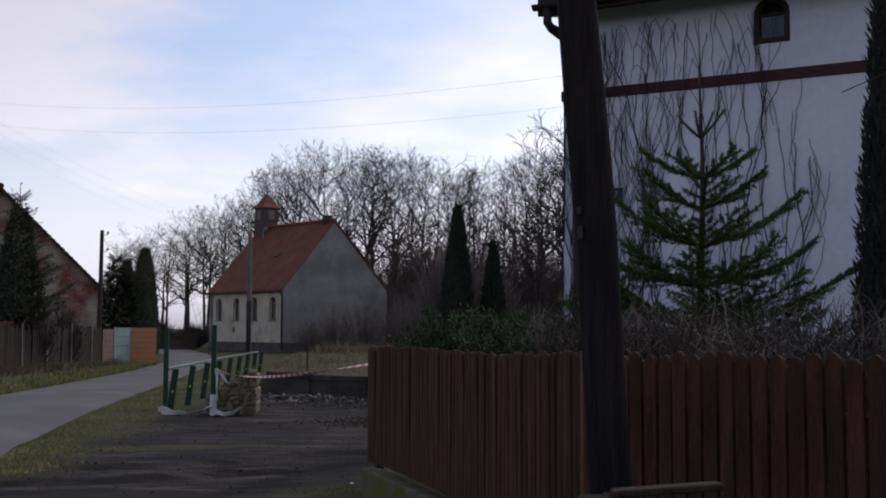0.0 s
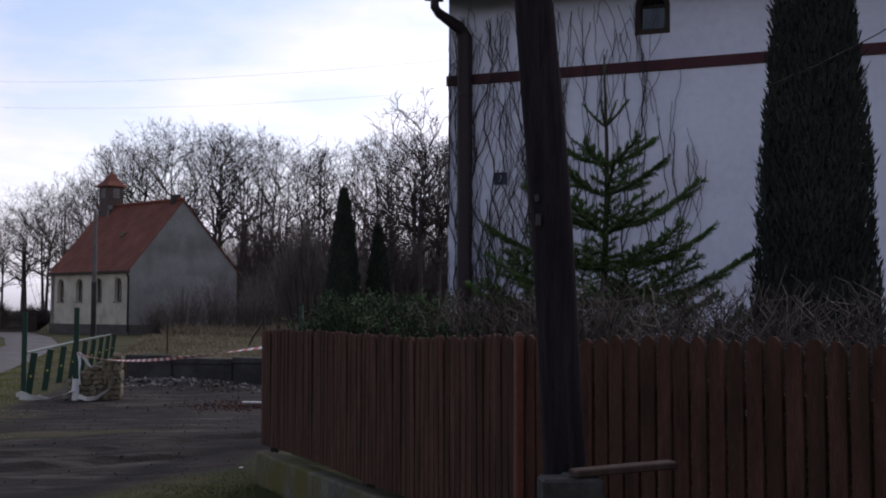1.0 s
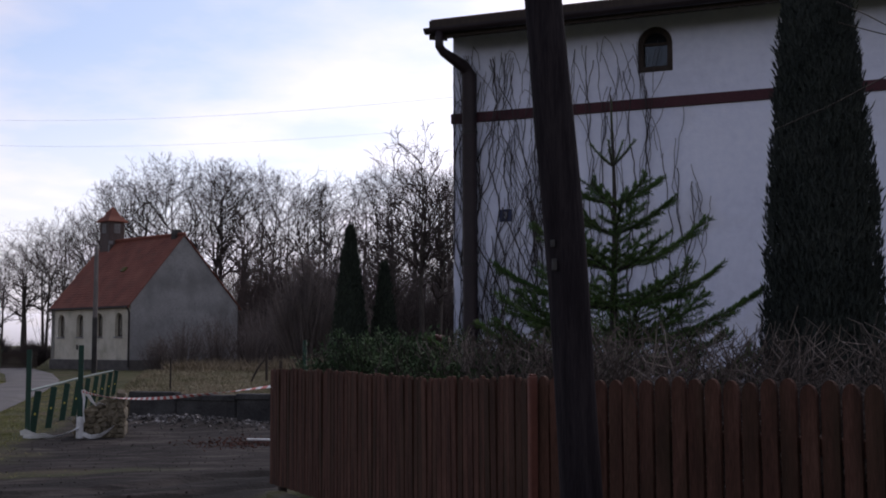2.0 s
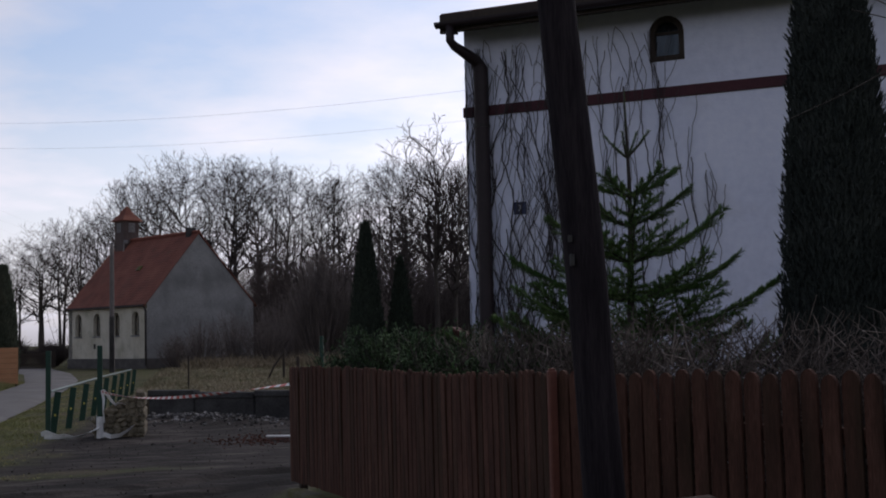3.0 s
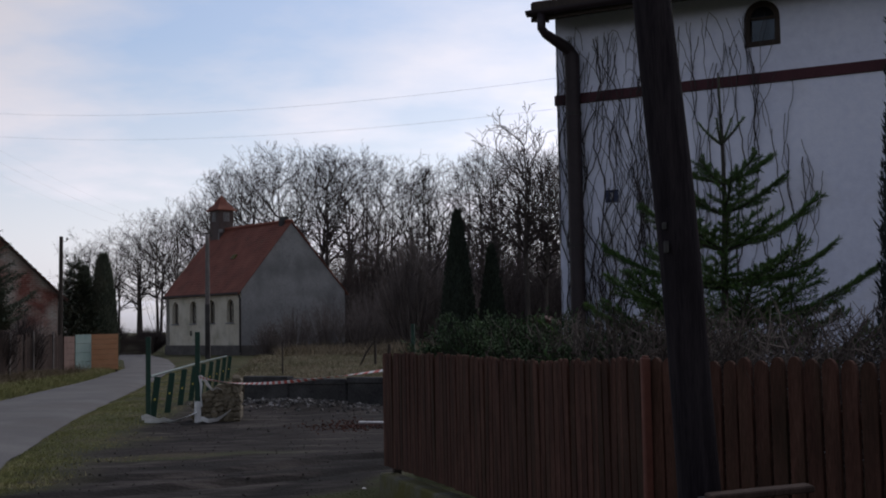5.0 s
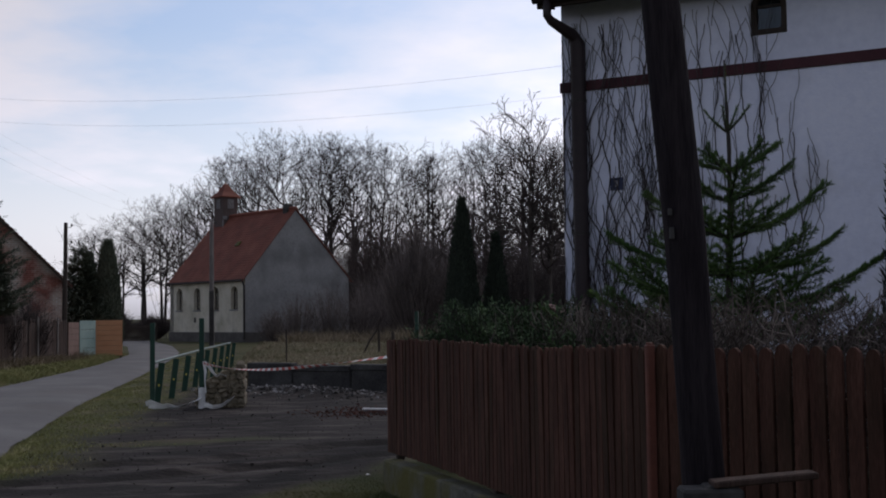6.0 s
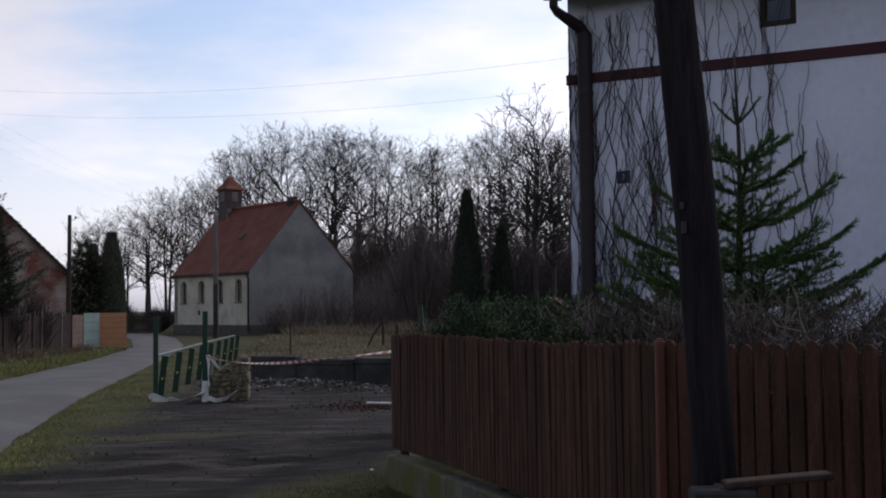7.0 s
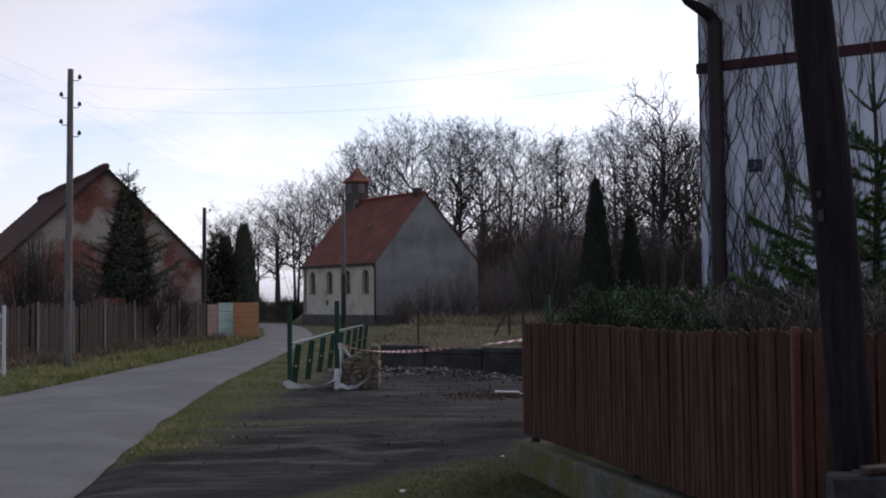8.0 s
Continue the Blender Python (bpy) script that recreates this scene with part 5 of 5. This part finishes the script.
lumps("rubble", "pale broken rubble heaped before the foundation wall", 1300, near_wall, 0.012, 0.055, M_RUBBLE, 61)
lumps("brick_debris", "scattered broken red brick on the mud", 520, lambda r: (r.gauss(1.5, 0.45), r.gauss(20.6, 0.5)), 0.01, 0.03, M_BRICKBITS, 62)
lumps("gravel", "dark stones and clods on the muddy yard", 1000, lambda r: (r.uniform(-2.6, 3.2), 12 + 13 * r.random() ** 0.9), 0.006, 0.02, M_CLOD, 63)


def build_paper(at):
    pp = thing("paper_scrap", at, "crumpled white paper scrap on the grass", "litter")
    g = Geo()
    g.add([(-0.03, -0.018, 0), (0.022, -0.022, 0.008), (0.03, 0.018, 0.0), (-0.022, 0.022, 0.012), (0, 0, 0.02)], [(0, 1, 4), (1, 2, 4), (2, 3, 4), (3, 0, 4), (3, 2, 1, 0)])
    part("sheet", g, M_WHITE, pp)


build_paper(pose(0.0, 10.35, 0.03, 4, -6, 30))
build_paper(pose(1.02, 12.62, height(1.02, 12.62) + 0.02, -8, 5, 110))


def build_litter():
    lt = thing("board_scrap", pose(1.68, 20.4, 0.06, 0, 3, 14), "pale scrap of board lying on the mud", "scrap")
    g = Geo()
    g.box((-0.22, -0.05, 0), (0.22, 0.05, 0.03), c=0.006)
    g.box((0.28, -0.03, -0.01), (0.44, 0.05, 0.02), pose(0, 0, 0, 0, 5, 12), c=0.005)
    part("plank", g, M_WHITE, lt)


build_litter()


# ---------------------------------------------------------------- field posts and shed
def stake(name, at, h, rad, material, label, lean=(0, 0), group=""):
    t = thing(name, at, label, "post", group)
    g = Geo()
    g.tube([(0, 0, -0.2), (lean[0] * 0.5, lean[1] * 0.5, h * 0.5), (lean[0], lean[1], h)], [rad, rad, rad * 0.9], 7)
    part("shaft", g, material, t)
    return t


stake("field_post", pose(0.18, 29.9, 0.4), 0.95, 0.022, M_DARKWOOD, "thin dark stake in the field", group="field stakes")
stake("field_post", pose(3.05, 37.0, 0.45), 0.95, 0.04, M_DARKWOOD, "dark fence stake in the field", group="field stakes")
stake("field_post", pose(3.45, 36.6, 0.45), 0.72, 0.055, M_DARKWOOD, "short stump of a fence post in the field", group="field stakes")
stake("field_post", pose(2.45, 37.0, 0.45), 0.85, 0.03, M_DARKWOOD, "slanting brace of a field stake", (0.6, 0.0), "field stakes")
stake("green_post", pose(3.05, 26.2, 0.3), 1.45, 0.05, M_GREEN, "green steel post at the field edge")


def build_shed():
    sh = thing("shed", pose(9.3, 47.0, 0.1, 0, 0, -20), "low dull red-brown shed at the garden edge", "shed")
    g = Geo()
    g.prism([(0, -0.4), (2.4, -0.4), (2.4, 1.3), (1.2, 1.9), (0, 1.3)], 0, 2.6)
    part("wall", g, M_OLDROOF, sh)
    for x0 in (-0.2, 2.6):
        g = Geo()
        tile_courses(g, x0, 1.24, 1.2, 1.96, -0.2, 2.8, 6)
        part("roof_slope", g, M_OLDROOF, sh)


build_shed()


# ---------------------------------------------------------------- left roadside: board fence, gate boards, poles
def build_board_fence():
    r = random.Random(71)
    a, b = Vector((-10.72, 30.4, 0)), Vector((-8.85, 50.6, 0))
    d = b - a
    L = d.length
    fe = thing("board_fence", pose(a.x, a.y, 0, 0, 0, math.degrees(math.atan2(d.y, d.x))), "old brown board fence with pale posts beside the road", "fence")
    meshes = []
    for k in range(4):
        g = Geo()
        h = 1.45 + 0.05 * k
        g.prism([(-0.065, 0), (0.065, 0), (0.065, h - 0.05), (0.02 * (k - 1), h), (-0.065, h - 0.04)], 0, 0.022)
        meshes.append(g.mesh("board", M_OLDPLANK))
    n = int(L / 0.15)
    for k in range(n):
        if r.random() < 0.04:
            continue
        part("board", r.choice(meshes), None, fe, at=pose((k + 0.5) * 0.15, -0.025, 0.08 + r.uniform(-0.04, 0.05), 0, r.uniform(-1.6, 1.6), 0))
    for k in range(int(L / 2.7) + 1):
        g = Geo()
        g.box((-0.05, -0.075, -0.2), (0.05, -0.03, 1.72 + r.uniform(-0.05, 0.1)), c=0.008)
        part("post", g, M_GREYPOLE, fe, at=pose(k * 2.7 + r.uniform(-0.2, 0.2), 0, 0, 0, r.uniform(-1.5, 1.5), 0))
    for z in (0.4, 1.2):
        g = Geo()
        g.box((0, 0.002, z), (L, 0.06, z + 0.08))
        part("rail", g, M_OLDPLANK, fe)


build_board_fence()


def board_panel(name, p, q, h, material, label, n):
    p, q = Vector(p), Vector(q)
    d = q - p
    t = thing(name, pose(p.x, p.y, 0, 0, 0, math.degrees(math.atan2(d.y, d.x))), label, "gate panel", "roadside gate panels")
    for k in range(n):
        g = Geo()
        z0, z1 = 0.06 + (h - 0.06) * k / n, 0.06 + (h - 0.06) * (k + 1) / n
        g.box((0.0, -0.012, z0 + 0.004), (d.length, 0.012, z1 - 0.004), c=0.004)
        part("board", g, material, t)
    for x in (0.03, d.length - 0.09):
        g = Geo()
        g.box((x, 0.014, -0.15), (x + 0.06, 0.08, h + 0.03))
        part("upright", g, M_OLDPLANK, t)


board_panel("gate_panel", (-8.85, 50.9, 0), (-8.55, 51.65, 0), 1.55, M_RUST, "rust-brown weathered boards beside the road", 6)
board_panel("gate_panel", (-8.53, 51.7, 0), (-8.08, 53.0, 0), 1.62, M_TEAL, "faded teal painted panel", 4)
board_panel("gate_panel", (-8.12, 53.1, 0), (-7.02, 53.6, 0), 1.62, M_ORANGE, "bright orange-tan boarded panel", 7)


def build_white_gate():
    ga = thing("metal_gate", pose(-9.12, 26.8, 0, 0, 0, 196), "white painted metal garden gate beside the road", "gate")
    g = Geo()
    g.box((-0.04, -0.04, -0.2), (0.04, 0.04, 1.62), c=0.006)
    part("gate_post", g, M_WHITE, ga)
    for z in (0.12, 0.75, 1.35):
        g = Geo()
        g.box((0.05, -0.02, z), (1.6, 0.02, z + 0.05))
        part("bar", g, M_WHITE, ga)
    for k in range(12):
        g = Geo()
        g.box((0.08 + k * 0.128, -0.012, 0.1), (0.10 + k * 0.128, 0.012, 1.45))
        part("upright", g, M_WHITE, ga)


build_white_gate()


def build_pole(at, h, rad, label, levels, material):
    po = thing("utility_pole", at, label, "pole", "roadside poles")
    g = Geo()
    g.tube([(0.004 * math.sin(k), 0, -0.2 + (h + 0.2) * k / 12) for k in range(13)], [rad * (1 - 0.3 * k / 12) for k in range(13)], 12)
    part("shaft", g, material, po, smooth=True)
    for z, side in levels:
        x, zz = side * rad * 0.6, h - z
        g = Geo()
        g.tube([(x, 0, zz), (x + side * 0.14, 0, zz), (x + side * 0.17, 0, zz + 0.06)], 0.012, 5)
        br = part("insulator", g, M_IRON, po, "iron hook with an insulator")
        g = Geo()
        g.tube([(x + side * 0.17, 0, zz + 0.05), (x + side * 0.17, 0, zz + 0.09), (x + side * 0.17, 0, zz + 0.16)], [0.045, 0.05, 0.025], 8)
        part("cup", g, M_DARKCONC, br)
    return po


build_pole(pose(-8.76, 30.4, 0, 0, 0.3, 0), 7.68, 0.105, "tall grey weathered utility pole beside the road", [(0.3, 1), (0.75, -1), (1.0, 1), (1.45, -1), (1.75, 1)], M_GREYPOLE)
build_pole(pose(-8.95, 50.55, 0, 0, 0.4, 0), 5.7, 0.11, "dark wooden utility pole beside the gate panels", [(0.2, 1), (0.9, 1)], M_DARKWOOD)
chapel_pole = build_pole(pose(-4.35, 73.0, 0), 7.6, 0.17, "thin utility pole in front of the chapel", [(0.2, 1), (0.5, -1)], M_GREYPOLE)


g = Geo()
g.box((-0.14, -0.30, -0.3), (0.14, -0.12, 3.3), c=0.02)
part("footing_stub", g, M_DARKCONC, chapel_pole, "dark concrete stub strapped to the pole")


def build_wires():
    near, mid, far = (-8.62, 30.4), (-8.85, 50.55), (-4.3, 73.0)
    runs = [((*near, 7.0), (*far, 7.5), 0.7), ((*near, 6.65), (*far, 7.2), 0.75), ((*near, 7.3), (*far, 7.5), 0.5), ((-8.9, 30.4, 6.95), (-10.6, 4.0, 7.6), 0.5), ((-8.9, 30.4, 6.4), (-10.8, 4.0, 7.1), 0.5),
            ((-8.9, 30.4, 7.3), (-10.2, 4.0, 8.2), 0.5), ((*mid, 5.5), (*far, 7.3), 0.3),
            ((*near, 7.3), (4.2, 16.2, 5.15), 0.35), ((*near, 6.75), (4.2, 16.4, 4.75), 0.35)]
    for p, q, sag in runs:
        p, q = Vector(p), Vector(q)
        g = Geo()
        pts = [p.lerp(q, k / 24) - Vector((0, 0, sag * 4 * (k / 24) * (1 - k / 24))) for k in range(25)]
        g.tube(pts, 0.0015, 4)
        w = thing("overhead_wire", pose(0, 0, 0), "thin sagging overhead wire between the poles", "wire", "overhead wires")
        part("strand", g, M_WIRE, w)


build_wires()


# ---------------------------------------------------------------- bushes by the barn
def build_bush(at, w, h, n, seed, label, group="bare bushes by the barn", stout=1.0, material=M_BRUSH):
    r = random.Random(seed)
    b = thing("bare_bush", at, label, "bush", group)
    g, twig = Geo(), Geo()
    for _ in range(n):
        a = r.uniform(0, 6.28)
        q = r.uniform(0, w) ** 0.9
        top = Vector((math.cos(a) * q, math.sin(a) * q, h * r.uniform(0.5, 1.0) * (1 - 0.4 * (q / w) ** 2)))
        base = Vector((top.x * 0.3, top.y * 0.3, 0))
        mid = base.lerp(top, 0.5) + Vector((r.gauss(0, 0.1), r.gauss(0, 0.1), 0.1))
        g.tube([base, mid, top], [0.018, 0.012 * min(stout, 1.5), 0.005 * stout], 3, cap=False)
        for _k in range(5):
            p = mid.lerp(top, r.random())
            e = p + Vector((r.gauss(0, 0.25), r.gauss(0, 0.25), r.uniform(0.1, 0.4) * stout ** 0.5))
            twig.tube([p, e], [0.007 * stout ** 0.5, 0.003 * stout], 3, cap=False)
    tagged(part("brushwood", g, material, b), kind="stuff")
    tagged(part("twig_mass", twig, material, b), kind="stuff")


for k, (x, y, w, h) in enumerate(((-12.1, 38.0, 1.2, 4.3), (-11.2, 39.5, 1.2, 3.0), (-14.0, 36.5, 1.4, 3.6), (-10.0, 43.5, 1.0, 2.6), (-12.0, 33.0, 1.0, 2.2), (-9.6, 47.0, 0.9, 2.6))):
    build_bush(pose(x, y, 0), w, h, 260, 300 + k, "leafless brown bush behind the board fence")
for k, (x, y, w, h) in enumerate(((0.8, 74.5, 1.2, 3.2), (2.9, 76.5, 1.5, 4.0), (4.9, 75.0, 1.5, 4.4), (7.2, 77.5, 1.8, 4.8), (-0.6, 77.0, 0.9, 2.2), (9.5, 74.0, 1.7, 4.2), (6.0, 79.0, 1.6, 5.2), (8.6, 80.5, 1.8, 5.4))):
    build_bush(pose(x, y, 0), w * 1.9, h, 150, 330 + k, "leafless dark bush before the chapel gable", "bare bushes before the chapel", 1.0, M_SHRUB)
for k, (x, y, w, h) in enumerate(((-13.5, 99, 1.8, 2.2), (-10.6, 98, 1.9, 1.9), (-7.8, 99, 1.9, 2.4), (-5.2, 98, 1.6, 2.0), (-16.5, 101, 1.9, 2.6))):
    build_bush(pose(x, y, 0), w, h, 420, 360 + k, "low dark leafless scrub by the road bend", "scrub by the road bend", 2.0)
build_bush(pose(7.0, 62.5, 0.2), 2.3, 6.4, 600, 341, "tall dense leafless brown shrub at the field's edge", "tall shrubs at the field's edge", 2.4, M_SHRUB)
build_bush(pose(9.6, 64.0, 0.2), 1.9, 5.2, 420, 342, "tall dense leafless brown shrub at the field's edge", "tall shrubs at the field's edge", 2.4, M_SHRUB)


# ---------------------------------------------------------------- grass
def build_grass(name, label, n, where, lo, hi, width, material, seed):
    r = random.Random(seed)
    verts, faces = [], []
    for _ in range(n):
        x, y = where(r)
        if x is None or soil(x, y) > r.uniform(0.02, 0.7) or noise.noise(Vector((x * 1.1, y * 1.1, 9))) > r.uniform(0.1, 0.9):
            continue
        if along(ROAD_L, y) - 0.03 < x < along(ROAD_R, y) + 0.03:
            continue
        z = height(x, y) - 0.01
        for _k in range(3):
            h = r.uniform(lo, hi) * (0.75 + 0.8 * noise.noise(Vector((x * 0.45, y * 0.45, 4))))
            a = r.uniform(0, 6.28)
            bx, by = x + r.gauss(0, 0.02), y + r.gauss(0, 0.02)
            lx, ly = r.gauss(0, 0.7) * h, r.gauss(0, 0.7) * h
            wx, wy = width * math.cos(a), width * math.sin(a)
            o = len(verts)
            verts += [(bx - wx, by - wy, z), (bx + wx, by + wy, z), (bx + lx, by + ly, z + h)]
            faces.append((o, o + 1, o + 2))
    me = bpy.data.meshes.new(name)
    me.from_pydata(verts, [], faces)
    me.materials.append(material)
    tagged(new(name, me), label, "grass", kind="stuff")


def lawn(r):
    return r.uniform(-3.3, 1.9), r.uniform(8.2, 13.6)


def verge_right(r):
    y = 12.5 + 38 * r.random() ** 1.7
    return along(ROAD_R, y) + abs(r.gauss(0, 1.0)), y


def verge_left(r):
    y = r.uniform(19, 58)
    return along(ROAD_L, y) - abs(r.gauss(0, 1.3)), y


def field(r):
    y = 27 + 52 * r.random() ** 1.3
    return r.uniform(-1.6, 0.22 * y + 3), y


build_grass("lawn_grass", "short rough green grass beside the fence", 34000, lawn, 0.012, 0.045, 0.0035, M_LAWN, 81)
build_grass("verge_grass", "short green grass along the road edge", 20000, verge_right, 0.02, 0.065, 0.006, M_GRASS, 82)
build_grass("verge_grass", "rough green grass along the far road edge", 16000, verge_left, 0.05, 0.2, 0.009, M_GRASS, 83)
build_grass("tussock_grass", "tall dry weeds along the foot of the board fence", 3000, lambda r: (lambda y: (-10.72 + 1.87 * (y - 30.4) / 20.2 + abs(r.gauss(0.15, 0.25)), y))(r.uniform(29.5, 52)), 0.12, 0.5, 0.012, M_TUSSOCK, 86)
build_grass("tussock_grass", "tall straw-coloured tussocks before the thicket", 12000, lambda r: (lambda y: (r.uniform(0.0, 0.24) * y, y))(r.uniform(52, 84)), 0.25, 0.75, 0.02, M_TUSSOCK, 85)
build_grass("field_grass", "dry straw-coloured grass on the field", 34000, lambda r: (lambda p: p if p[1] > foundation_y(p[0]) + 0.5 else (None, None))(field(r)), 0.03, 0.2, 0.010, M_DRYGRASS, 84)


# ---------------------------------------------------------------- dark fence by the road bend
def build_bend_fence():
    r = random.Random(19)
    fe = thing("paling_fence", pose(-9.3, 88.5, 0, 0, 0, 172), "low dark paling fence by the road bend", "fence")
    g = Geo()
    g.box((-0.05, 0, 0), (0.05, 0.025, 1.15))
    me = g.mesh("paling", M_DARKWOOD)
    for k in range(60):
        part("paling", me, None, fe, at=pose(k * 0.125, 0, r.uniform(-0.05, 0.08)))
    for z in (0.3, 0.9):
        g = Geo()
        g.box((-0.1, 0.028, z), (7.5, 0.08, z + 0.08))
        part("rail", g, M_DARKWOOD, fe)


build_bend_fence()
